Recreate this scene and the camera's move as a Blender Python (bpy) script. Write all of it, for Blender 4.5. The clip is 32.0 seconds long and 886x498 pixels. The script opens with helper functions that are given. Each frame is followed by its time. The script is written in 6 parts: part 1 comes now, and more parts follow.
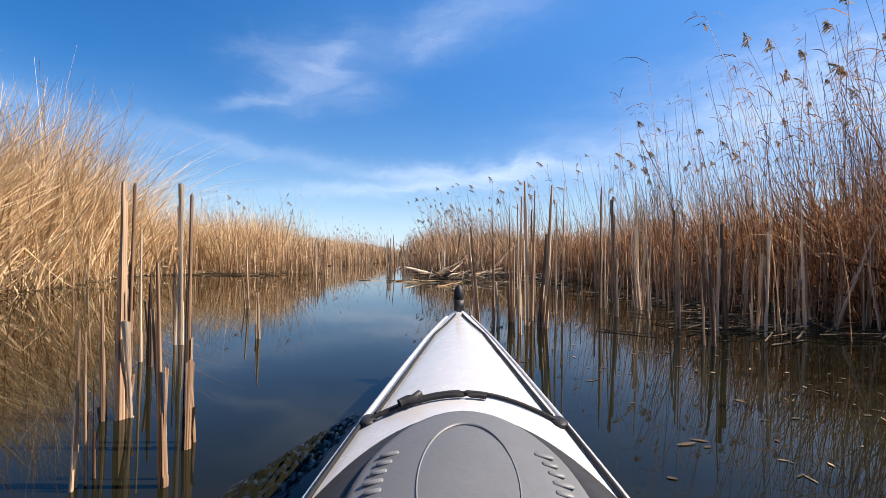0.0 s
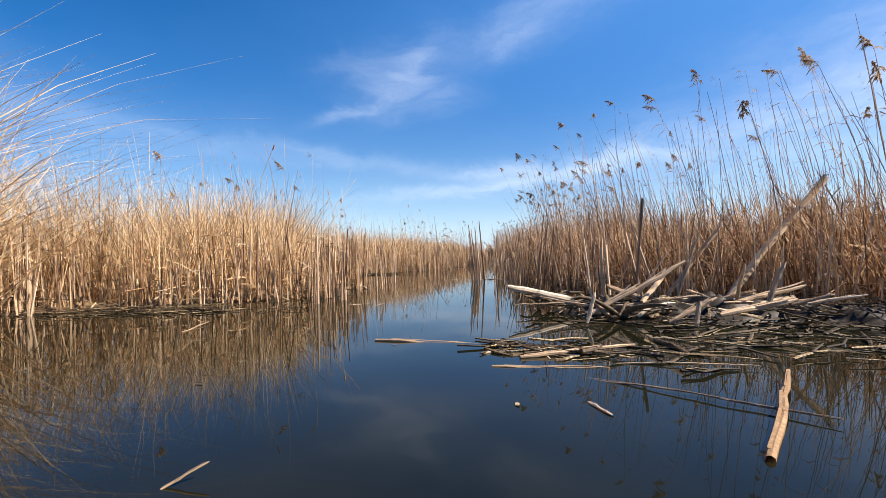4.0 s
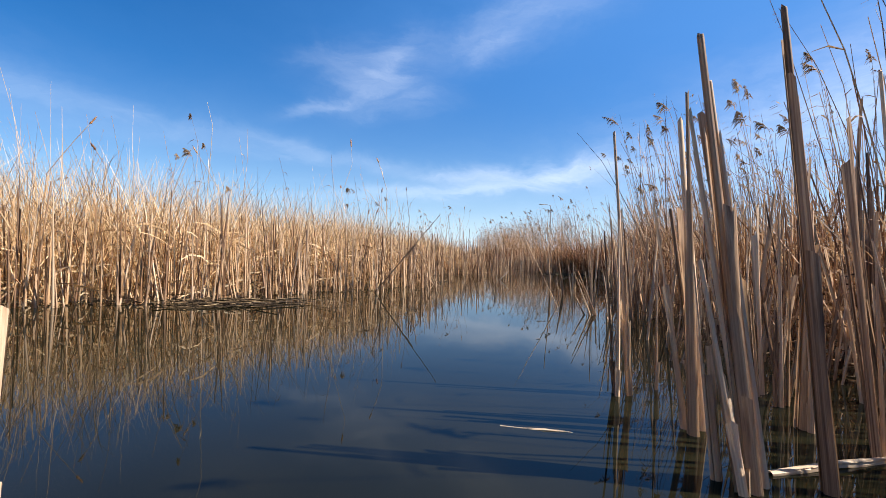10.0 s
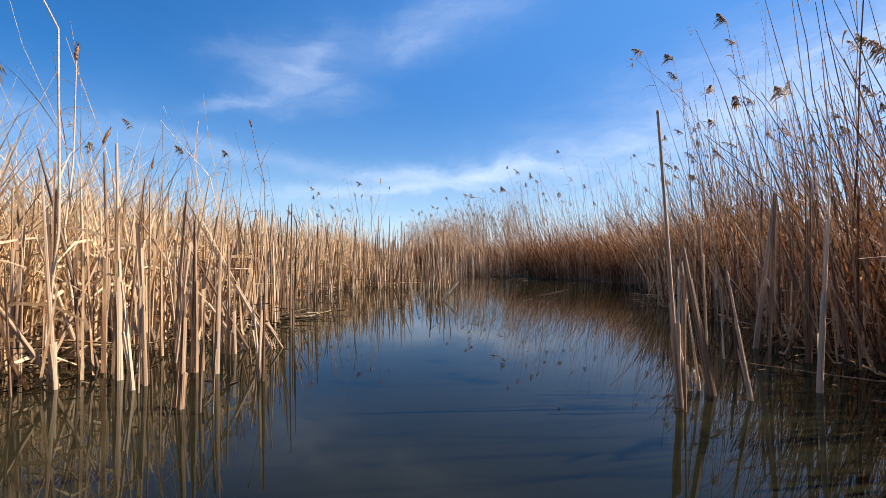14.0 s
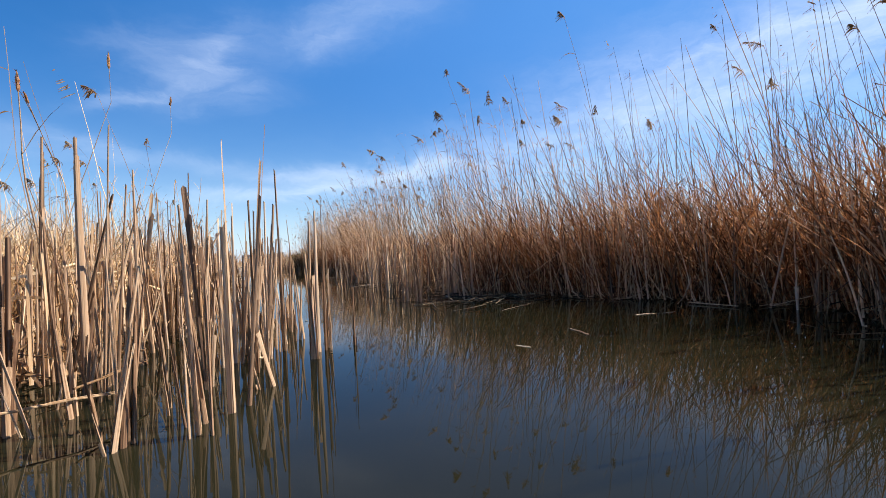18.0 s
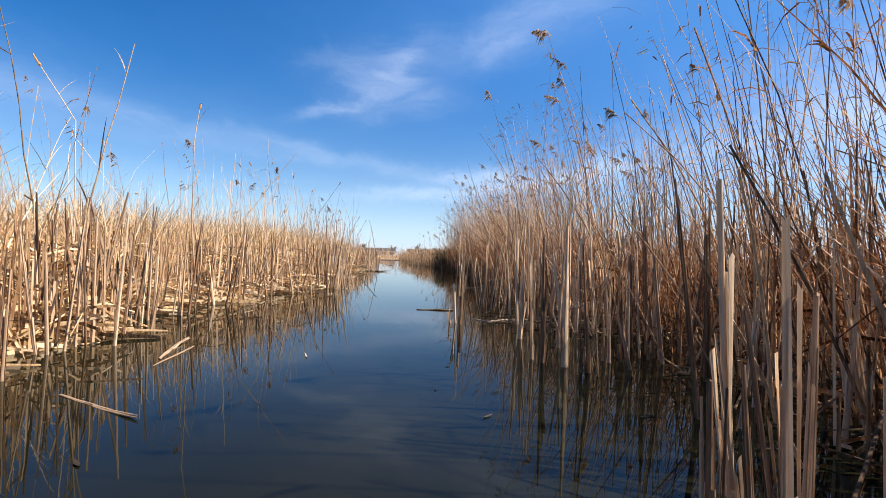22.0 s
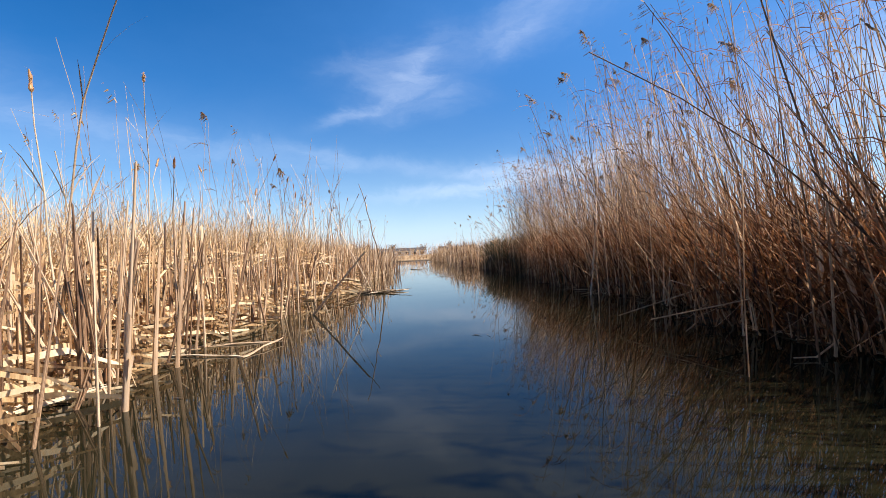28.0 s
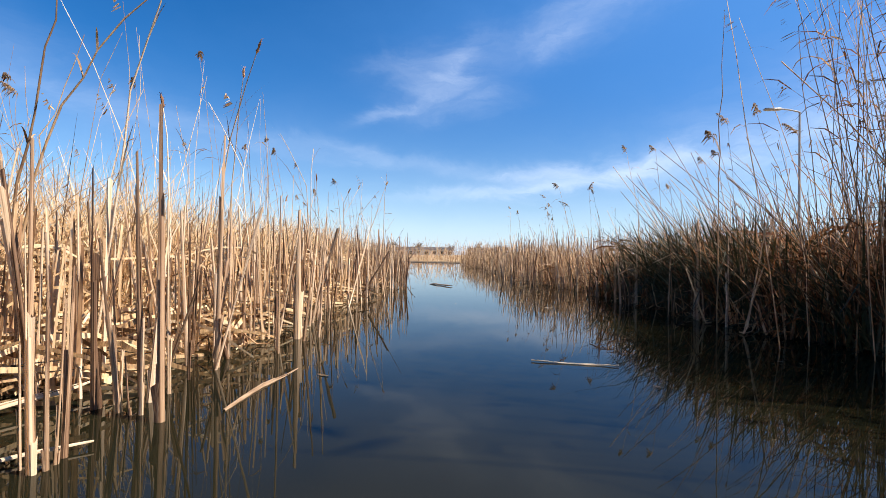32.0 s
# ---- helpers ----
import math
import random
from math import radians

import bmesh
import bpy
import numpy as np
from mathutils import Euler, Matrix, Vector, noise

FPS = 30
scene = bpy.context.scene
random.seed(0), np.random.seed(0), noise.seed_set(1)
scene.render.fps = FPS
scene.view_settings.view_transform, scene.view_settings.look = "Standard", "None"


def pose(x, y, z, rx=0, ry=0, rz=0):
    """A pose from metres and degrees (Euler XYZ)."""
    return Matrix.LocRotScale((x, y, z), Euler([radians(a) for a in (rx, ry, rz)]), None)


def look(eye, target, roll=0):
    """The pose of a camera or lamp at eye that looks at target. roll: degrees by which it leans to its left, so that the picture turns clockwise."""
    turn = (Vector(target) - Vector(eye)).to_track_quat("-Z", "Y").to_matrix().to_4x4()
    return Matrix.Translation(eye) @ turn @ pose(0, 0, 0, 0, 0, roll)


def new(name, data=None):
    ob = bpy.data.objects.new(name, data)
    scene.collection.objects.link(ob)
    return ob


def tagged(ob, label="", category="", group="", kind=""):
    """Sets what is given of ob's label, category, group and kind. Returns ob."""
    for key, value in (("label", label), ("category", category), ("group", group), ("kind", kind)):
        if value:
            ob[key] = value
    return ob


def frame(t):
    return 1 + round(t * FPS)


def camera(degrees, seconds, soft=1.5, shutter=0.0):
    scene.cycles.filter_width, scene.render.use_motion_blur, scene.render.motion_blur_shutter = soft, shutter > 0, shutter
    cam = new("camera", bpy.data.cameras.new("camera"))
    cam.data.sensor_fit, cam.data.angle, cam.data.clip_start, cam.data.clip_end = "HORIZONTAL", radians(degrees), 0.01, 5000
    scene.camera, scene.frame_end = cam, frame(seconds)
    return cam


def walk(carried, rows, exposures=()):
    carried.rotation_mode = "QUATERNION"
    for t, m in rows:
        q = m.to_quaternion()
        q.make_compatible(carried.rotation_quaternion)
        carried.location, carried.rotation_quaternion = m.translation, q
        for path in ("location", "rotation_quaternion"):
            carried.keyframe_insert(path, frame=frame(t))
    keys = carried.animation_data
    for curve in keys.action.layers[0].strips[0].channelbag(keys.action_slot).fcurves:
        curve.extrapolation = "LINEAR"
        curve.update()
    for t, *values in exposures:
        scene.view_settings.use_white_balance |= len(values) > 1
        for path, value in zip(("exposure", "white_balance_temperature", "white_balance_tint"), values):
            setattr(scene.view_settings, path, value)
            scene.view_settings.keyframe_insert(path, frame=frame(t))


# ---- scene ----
# camera: seconds, x, y, yaw to the left, pitch, roll; it rides at one height over the water
EYE = 0.64
cam = camera(88.7, 32.0, soft=0.5)
PATH = [
    (0, 0.000, 0.000, -4.56, 0.64, 0.81),
    (0.5, 0.039, 1.159, -3.63, 0.50, -1.28),
    (1, 0.081, 2.329, -3.48, 0.48, 0.51),
    (1.5, 0.109, 3.461, -3.78, 0.42, 1.75),
    (2, 0.096, 4.469, -1.61, 0.37, 2.79),
    (2.5, 0.040, 5.294, 0.48, 0.37, 2.31),
    (3, -0.044, 6.006, 2.61, 0.42, 1.07),
    (3.5, -0.101, 6.685, 4.63, 0.46, -0.26),
    (4, -0.200, 7.359, 6.48, 0.61, -1.21),
    (4.5, -0.359, 8.046, 7.45, 0.87, -1.07),
    (6.5, -0.734, 11.005, 5.94, 0.75, -2.04),
    (7, -0.885, 11.792, 7.02, 0.81, -0.43),
    (7.5, -1.062, 12.599, 8.66, 0.72, -0.24),
    (8, -1.221, 13.330, 9.94, 0.83, 1.39),
    (8.5, -1.303, 14.174, 9.01, 0.82, -0.33),
    (9, -1.321, 15.096, 6.08, 0.69, -5.04),
    (9.5, -1.453, 15.967, 3.90, 0.70, -1.17),
    (10, -1.500, 16.784, 2.44, 0.79, 1.52),
    (10.5, -1.515, 17.561, 1.03, 0.98, 1.55),
    (11, -1.498, 18.299, -0.55, 1.03, -1.00),
    (11.5, -1.457, 19.011, -1.58, 0.65, -0.70),
    (12, -1.410, 19.735, -2.30, 0.35, 1.61),
    (12.5, -1.381, 20.497, -2.46, 0.29, 0.41),
    (13, -1.375, 21.255, -2.36, 0.26, 0.45),
    (13.5, -1.334, 22.042, -2.78, 0.89, 0.78),
    (14, -1.190, 22.812, -6.59, 0.83, -0.05),
    (14.5, -1.059, 23.588, -10.88, 0.82, -4.67),
    (16.5, -0.345, 26.937, -13.62, 0.57, 0.09),
    (17, -0.156, 27.884, -14.51, 0.71, -5.11),
    (17.5, 0.026, 28.754, -15.32, 0.59, -3.31),
    (18, 0.222, 29.569, -16.19, 0.37, -2.90),
    (18.5, 0.424, 30.397, -16.00, 0.39, -3.08),
    (19, 0.567, 31.198, -14.23, 0.52, -0.29),
    (19.5, 0.676, 31.916, -11.87, 0.55, -1.99),
    (20, 0.769, 32.584, -8.51, 0.57, -1.95),
    (20.5, 0.821, 33.261, -4.67, 0.77, 2.90),
    (21, 0.867, 33.812, -2.52, 0.67, 5.87),
    (21.5, 0.955, 34.296, -0.85, 0.73, 0.75),
    (22, 0.930, 34.852, 3.51, 0.94, 1.74),
    (22.5, 0.866, 35.571, 9.25, 0.87, 3.06),
    (23, 0.784, 36.281, 12.52, 0.81, 3.09),
    (23.5, 0.688, 36.973, 14.44, 0.84, 3.43),
    (24, 0.602, 37.770, 13.49, 0.79, 1.69),
    (24.5, 0.535, 38.584, 12.36, 0.40, -4.69),
    (26.5, -0.105, 41.485, 14.38, 0.19, 3.63),
    (27, -0.253, 42.180, 14.11, 0.21, 3.57),
    (27.5, -0.362, 43.038, 10.72, 0.43, 3.60),
    (28, -0.464, 43.997, 7.41, 0.53, -2.51),
    (28.5, -0.611, 45.011, 6.23, 0.71, -2.40),
    (29, -0.850, 46.099, 10.25, 0.75, 3.25),
    (29.5, -1.134, 47.270, 13.12, 0.54, 2.53),
    (30, -1.408, 48.522, 14.33, 0.59, 4.20),
    (30.5, -1.604, 49.829, 11.59, 0.90, -1.22),
    (31, -1.813, 51.071, 10.57, 0.81, -1.05),
    (31.5, -2.037, 52.268, 9.55, 0.73, -1.22),
    (32, -2.286, 53.475, 10.88, 0.69, 0.88),
]


def heading(yaw, pitch):
    y, p = radians(yaw), radians(pitch)
    return Vector((-math.sin(y) * math.cos(p), math.cos(y) * math.cos(p), math.sin(p)))


walk(cam, [(t, look((x, y, EYE), Vector((x, y, EYE)) + heading(yaw, pitch), roll)) for t, x, y, yaw, pitch, roll in PATH],
     exposures=[(0.0, 0.68), (32.0, 0.68)])

# ---- world and sun ----
SUN_AZ = 93.0
SUN_EL = 44.0
world = bpy.data.worlds.new("sky")
scene.world = world
world.use_nodes = True
wt = world.node_tree
wt.nodes.clear()


def link(tree, a, b):
    tree.links.new(a, b)


def math_node(tree, op, a, b=None, c=None, clamp=False):
    n = tree.nodes.new("ShaderNodeMath")
    n.operation, n.use_clamp = op, clamp
    for k, v in enumerate((a, b, c)):
        if v is None:
            continue
        if isinstance(v, (int, float)):
            n.inputs[k].default_value = v
        else:
            link(tree, v, n.inputs[k])
    return n.outputs[0]


def mix_color(tree, fac, a, b, mode="MIX"):
    n = tree.nodes.new("ShaderNodeMix")
    n.data_type, n.blend_type = "RGBA", mode
    for k, v in ((0, fac), (6, a), (7, b)):
        if isinstance(v, (int, float)):
            n.inputs[k].default_value = v
        elif isinstance(v, tuple):
            n.inputs[k].default_value = (*v, 1) if len(v) == 3 else v
        else:
            link(tree, v, n.inputs[k])
    return n.outputs[2]


def noise_node(tree, vec, scale, detail=3.0, rough=0.55, dist=0.0):
    n = tree.nodes.new("ShaderNodeTexNoise")
    n.inputs["Scale"].default_value = scale
    n.inputs["Detail"].default_value = detail
    n.inputs["Roughness"].default_value = rough
    n.inputs["Distortion"].default_value = dist
    if vec is not None:
        link(tree, vec, n.inputs["Vector"])
    return n.outputs["Fac"]


def ramp_node(tree, fac, stops):
    n = tree.nodes.new("ShaderNodeValToRGB")
    while len(n.color_ramp.elements) < len(stops):
        n.color_ramp.elements.new(0.5)
    for e, (p, c) in zip(n.color_ramp.elements, stops):
        e.position, e.color = p, (*c, 1)
    link(tree, fac, n.inputs[0])
    return n.outputs[0]


def map_range(tree, v, a, b, c=0.0, d=1.0, smooth=False):
    n = tree.nodes.new("ShaderNodeMapRange")
    n.interpolation_type = "SMOOTHSTEP" if smooth else "LINEAR"
    for k, q in zip((1, 2, 3, 4), (a, b, c, d)):
        n.inputs[k].default_value = q
    link(tree, v, n.inputs[0])
    return n.outputs[0]


def combine(tree, x, y, z=0.0):
    n = tree.nodes.new("ShaderNodeCombineXYZ")
    for k, v in enumerate((x, y, z)):
        if isinstance(v, (int, float)):
            n.inputs[k].default_value = v
        else:
            link(tree, v, n.inputs[k])
    return n.outputs[0]


sky = wt.nodes.new("ShaderNodeTexSky")
sky.sky_type = "NISHITA"
sky.sun_disc = False
sky.sun_elevation = radians(SUN_EL)
sky.sun_rotation = radians(SUN_AZ)
sky.air_density, sky.dust_density, sky.ozone_density = 1.0, 0.2, 3.0
coord = wt.nodes.new("ShaderNodeTexCoord")
split = wt.nodes.new("ShaderNodeSeparateXYZ")
link(wt, coord.outputs["Generated"], split.inputs[0])
dx, dy, dz = split.outputs
# bearing to the right of +y and height over the horizon, in degrees
bearing = math_node(wt, "MULTIPLY", math_node(wt, "ARCTAN2", dx, dy), 57.29578)
rise = math_node(wt, "MULTIPLY", math_node(wt, "ARCSINE", dz), 57.29578)


# the streaks are torn by a slow wander of the air
torn = combine(wt, math_node(wt, "MULTIPLY", bearing, 0.09), math_node(wt, "MULTIPLY", rise, 0.22))
tear_a = noise_node(wt, torn, 1.0, 5.0, 0.62, 0.4)
tear_b = noise_node(wt, combine(wt, math_node(wt, "MULTIPLY", rise, 0.2), math_node(wt, "MULTIPLY", bearing, 0.1), 3.7), 1.0, 5.0, 0.62, 0.4)
bearing = math_node(wt, "ADD", bearing, math_node(wt, "MULTIPLY", math_node(wt, "SUBTRACT", tear_a, 0.5), 9.0))
rise = math_node(wt, "ADD", rise, math_node(wt, "MULTIPLY", math_node(wt, "SUBTRACT", tear_b, 0.5), 5.0))


def wisp(az, el, length, width, lean, strength):
    """A streak of cirrus: an uneven soft ellipse on the sky."""
    c, s = math.cos(radians(lean)), math.sin(radians(lean))
    a = math_node(wt, "SUBTRACT", bearing, az)
    b = math_node(wt, "SUBTRACT", rise, el)
    u = math_node(wt, "ADD", math_node(wt, "MULTIPLY", a, c / length), math_node(wt, "MULTIPLY", b, s / length))
    v = math_node(wt, "ADD", math_node(wt, "MULTIPLY", a, -s / width), math_node(wt, "MULTIPLY", b, c / width))
    r = math_node(wt, "ADD", math_node(wt, "MULTIPLY", u, u), math_node(wt, "MULTIPLY", v, v))
    return math_node(wt, "MULTIPLY", math_node(wt, "POWER", 2.718, math_node(wt, "MULTIPLY", r, -1.0)), strength)


WISPS = [
    # bearing, height, half length, half width, lean, strength
    (-13.0, 20.4, 4.0, 2.8, 22, 0.46), (-17.6, 17.4, 4.6, 0.8, 20, 0.34), (-8.5, 23.4, 3.4, 1.6, 40, 0.34), (-17.5, 22.2, 4.0, 1.7, 10, 0.2), (-7.0, 19.6, 4.5, 2.2, -5, 0.24),
    (1.5, 25.8, 9.0, 2.3, 14, 0.3), (10.0, 28.2, 9.0, 2.4, 16, 0.22),
    (-19.0, 11.6, 12.0, 1.0, -6, 0.3), (14.0, 10.6, 17.0, 1.3, 8, 0.62), (2.0, 9.9, 9.0, 0.9, 0, 0.5), (-2.0, 7.8, 14.0, 0.7, 4, 0.5),
    (46.0, 15.0, 26.0, 6.5, 12, 0.8), (-42.0, 13.6, 12.0, 1.4, -8, 0.25),
    (80.0, 24.0, 26.0, 6.0, 10, 0.7), (-75.0, 20.0, 24.0, 4.0, -12, 0.4), (150.0, 25.0, 30.0, 5.0, 8, 0.6), (-140.0, 18.0, 30.0, 4.0, 5, 0.5),
]
total = None
for w in WISPS:
    one = wisp(*w)
    total = one if total is None else math_node(wt, "ADD", total, one)
drift = combine(wt, math_node(wt, "MULTIPLY", bearing, 0.055), math_node(wt, "SUBTRACT", math_node(wt, "MULTIPLY", rise, 0.2), math_node(wt, "MULTIPLY", bearing, 0.012)))
grain = noise_node(wt, drift, 1.7, 7.0, 0.6, 0.9)
fine = noise_node(wt, drift, 5.0, 5.0, 0.6, 1.2)
veil = math_node(wt, "MULTIPLY", total, map_range(wt, grain, 0.26, 0.72, 0.4, 1.15))
veil = math_node(wt, "MULTIPLY", veil, map_range(wt, fine, 0.2, 0.75, 0.8, 1.1))
veil = math_node(wt, "MULTIPLY", veil, 0.5, clamp=True)
hue = wt.nodes.new("ShaderNodeHueSaturation")
hue.inputs["Saturation"].default_value = 1.5
hue.inputs["Hue"].default_value = 0.508
hue.inputs["Value"].default_value = 1.08
link(wt, sky.outputs[0], hue.inputs["Color"])
low = math_node(wt, "POWER", 2.718, math_node(wt, "MULTIPLY", math_node(wt, "ABSOLUTE", rise), -0.135))
hazed = mix_color(wt, math_node(wt, "MULTIPLY", low, 0.8), hue.outputs[0], (5.6, 7.3, 9.8))
# the sky pales towards the sun's side
sunward = math_node(wt, "ADD", wisp(52.0, 28.0, 50.0, 15.0, 6, 0.8), wisp(0.0, 30.0, 30.0, 11.0, 10, 0.25), clamp=True)
hazed = mix_color(wt, sunward, hazed, (1.05, 3.0, 7.2))
# a clear sky deepens towards the zenith
deep = map_range(wt, rise, 27.0, 64.0, 1.0, 0.4, smooth=True)
hazed = mix_color(wt, 1.0, hazed, combine(wt, deep, deep, deep), "MULTIPLY")
clouded = mix_color(wt, veil, hazed, (9.5, 10.2, 11.4))
back = wt.nodes.new("ShaderNodeBackground")
back.inputs["Strength"].default_value = 0.08
link(wt, clouded, back.inputs["Color"])
wout = wt.nodes.new("ShaderNodeOutputWorld")
link(wt, back.outputs[0], wout.inputs[0])

sun_dir = Vector((math.cos(radians(SUN_EL)) * math.sin(radians(SUN_AZ)), math.cos(radians(SUN_EL)) * math.cos(radians(SUN_AZ)), math.sin(radians(SUN_EL))))
sun = new("sun", bpy.data.lights.new("sun", "SUN"))
sun.data.energy, sun.data.angle, sun.data.color = 5.35, radians(0.55), (1.0, 0.87, 0.735)
sun.matrix_world = look(sun_dir * 50, (0, 0, 0))


# ---- materials ----
def material(name, rough=0.6, metal=0.0):
    m = bpy.data.materials.new(name)
    m.use_nodes = True
    t = m.node_tree
    b = t.nodes["Principled BSDF"]
    b.inputs["Roughness"].default_value = rough
    b.inputs["Metallic"].default_value = metal
    return m, t, b


def bump(t, b, height, strength, distance=0.01):
    n = t.nodes.new("ShaderNodeBump")
    n.inputs["Strength"].default_value, n.inputs["Distance"].default_value = strength, distance
    link(t, height, n.inputs["Height"])
    link(t, n.outputs[0], b.inputs["Normal"])


def straw(name, stops, by_object=True, through_light=0.0, streak=60.0, rough=0.62, along=(1, 1, 0.06)):
    """Dry plant matter: its colour runs over the stops from piece to piece, with streaks along it and blotches."""
    m, t, b = material(name, rough)
    if by_object:
        pick = t.nodes.new("ShaderNodeObjectInfo").outputs["Random"]
    else:
        pick = t.nodes.new("ShaderNodeNewGeometry").outputs["Random Per Island"]
    tc = t.nodes.new("ShaderNodeTexCoord")
    mp = t.nodes.new("ShaderNodeMapping")
    mp.inputs["Scale"].default_value = along
    link(t, tc.outputs["Object"], mp.inputs[0])
    lines = noise_node(t, mp.outputs[0], streak, 3.0, 0.6)
    blots = noise_node(t, tc.outputs["Object"], 5.0, 4.0, 0.65)
    f = math_node(t, "ADD", math_node(t, "MULTIPLY", pick, 0.85), math_node(t, "MULTIPLY", math_node(t, "SUBTRACT", lines, 0.4), 1.2))
    f = math_node(t, "ADD", f, math_node(t, "MULTIPLY", math_node(t, "SUBTRACT", blots, 0.62), 0.7), clamp=True)
    col = ramp_node(t, f, stops)
    link(t, col, b.inputs["Base Color"])
    bump(t, b, lines, 0.5, 0.004)
    if through_light:
        tr = t.nodes.new("ShaderNodeBsdfTranslucent")
        link(t, col, tr.inputs["Color"])
        mx = t.nodes.new("ShaderNodeMixShader")
        mx.inputs[0].default_value = through_light
        out = t.nodes["Material Output"]
        link(t, b.outputs[0], mx.inputs[1])
        link(t, tr.outputs[0], mx.inputs[2])
        link(t, mx.outputs[0], out.inputs["Surface"])
    return m


M_STALK = straw("dry_cattail_stalk", [(0.0, (0.11, 0.058, 0.032)), (0.24, (0.31, 0.188, 0.11)), (0.52, (0.58, 0.404, 0.254)), (1.0, (0.86, 0.677, 0.475))], streak=6.0, along=(1, 1, 0.22), through_light=0.12)
M_STALKS = straw("dry_cattail_mass", [(0.0, (0.085, 0.043, 0.019)), (0.3, (0.35, 0.199, 0.099)), (0.6, (0.62, 0.418, 0.232)), (1.0, (0.87, 0.665, 0.43))], by_object=False, through_light=0.15)
M_REED = straw("dry_reed_stem", [(0.0, (0.17, 0.095, 0.047)), (0.4, (0.4, 0.252, 0.129)), (0.75, (0.6, 0.408, 0.232)), (1.0, (0.8, 0.608, 0.387))], through_light=0.2)
# Reed colour; on cattail beds its darker tone stands in for shade.
M_REEDS_SHADE = straw("dry_reed_mass_and_shade", [(0.0, (0.07, 0.033, 0.015)), (0.4, (0.34, 0.185, 0.09)), (0.7, (0.65, 0.432, 0.241)), (1.0, (0.92, 0.712, 0.473))], by_object=False, through_light=0.3)
M_PLUME = straw("reed_plume", [(0.0, (0.2, 0.135, 0.08)), (0.5, (0.38, 0.26, 0.155)), (1.0, (0.6, 0.44, 0.27))], through_light=0.5)
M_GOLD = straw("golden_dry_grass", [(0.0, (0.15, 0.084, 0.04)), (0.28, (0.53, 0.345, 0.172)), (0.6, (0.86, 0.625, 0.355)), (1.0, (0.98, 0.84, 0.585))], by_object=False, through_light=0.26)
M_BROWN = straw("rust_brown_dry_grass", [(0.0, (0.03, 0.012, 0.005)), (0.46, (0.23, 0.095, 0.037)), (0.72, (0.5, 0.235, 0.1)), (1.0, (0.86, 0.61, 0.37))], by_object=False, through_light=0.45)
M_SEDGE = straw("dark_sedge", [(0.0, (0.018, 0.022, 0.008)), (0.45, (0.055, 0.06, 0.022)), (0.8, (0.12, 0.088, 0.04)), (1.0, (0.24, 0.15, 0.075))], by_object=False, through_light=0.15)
M_SPIKE = straw("cattail_spike", [(0.0, (0.16, 0.07, 0.025)), (0.5, (0.38, 0.18, 0.065)), (1.0, (0.62, 0.36, 0.16))], streak=90.0)
M_TWIG = straw("bare_shrub_bark", [(0.0, (0.09, 0.06, 0.045)), (0.5, (0.2, 0.145, 0.1)), (1.0, (0.38, 0.3, 0.22))], by_object=False)
M_LITTER = straw("wet_plant_litter", [(0.0, (0.02, 0.014, 0.008)), (0.45, (0.07, 0.046, 0.022)), (0.78, (0.19, 0.13, 0.066)), (1.0, (0.6, 0.48, 0.281))], by_object=False, rough=0.75)
M_LOG = straw("bleached_stalk", [(0.0, (0.28, 0.182, 0.108)), (0.4, (0.55, 0.403, 0.261)), (1.0, (0.84, 0.71, 0.531))], streak=110.0, along=(0.05, 1, 1))

M_WATER, wtree, wb = material("marsh_water", 0.02)
tc = wtree.nodes.new("ShaderNodeTexCoord")
murk = noise_node(wtree, tc.outputs["Object"], 0.5, 4.0, 0.6)
link(wtree, ramp_node(wtree, murk, [(0.3, (0.005, 0.006, 0.0028)), (0.7, (0.019, 0.0185, 0.0095))]), wb.inputs["Base Color"])
wb.inputs["IOR"].default_value = 1.333
wb.inputs["Specular IOR Level"].default_value = 0.31
mp = wtree.nodes.new("ShaderNodeMapping")
mp.inputs["Scale"].default_value = (1.0, 0.6, 1.0)
link(wtree, tc.outputs["Object"], mp.inputs[0])
swell = noise_node(wtree, mp.outputs[0], 2.2, 2.0, 0.5, 0.3)
ripple = noise_node(wtree, mp.outputs[0], 9.0, 2.0, 0.5, 0.3)
bump(wtree, wb, math_node(wtree, "ADD", swell, math_node(wtree, "MULTIPLY", ripple, 0.12)), 0.036, 0.03)

M_MUD, mtree, mb = material("marsh_mud", 0.75)
tc = mtree.nodes.new("ShaderNodeTexCoord")
wet = noise_node(mtree, tc.outputs["Object"], 3.0, 6.0, 0.7)
fibre = noise_node(mtree, tc.outputs["Object"], 14.0, 6.0, 0.75, 2.5)
patch = noise_node(mtree, tc.outputs["Object"], 0.25, 4.0, 0.6)
mud = ramp_node(mtree, wet, [(0.3, (0.02, 0.014, 0.008)), (0.55, (0.06, 0.042, 0.024)), (0.75, (0.17, 0.12, 0.065))])
thatch = ramp_node(mtree, math_node(mtree, "ADD", math_node(mtree, "MULTIPLY", fibre, 0.65), math_node(mtree, "MULTIPLY", patch, 0.35)), [(0.35, (0.12, 0.075, 0.035)), (0.5, (0.36, 0.25, 0.125)), (0.65, (0.62, 0.46, 0.26))])
msplit = mtree.nodes.new("ShaderNodeSeparateXYZ")
link(mtree, tc.outputs["Object"], msplit.inputs[0])
dry = map_range(mtree, msplit.outputs[2], 0.03, 0.11)
link(mtree, mix_color(mtree, dry, mud, thatch), mb.inputs["Base Color"])
bump(mtree, mb, wet, 0.8, 0.03)


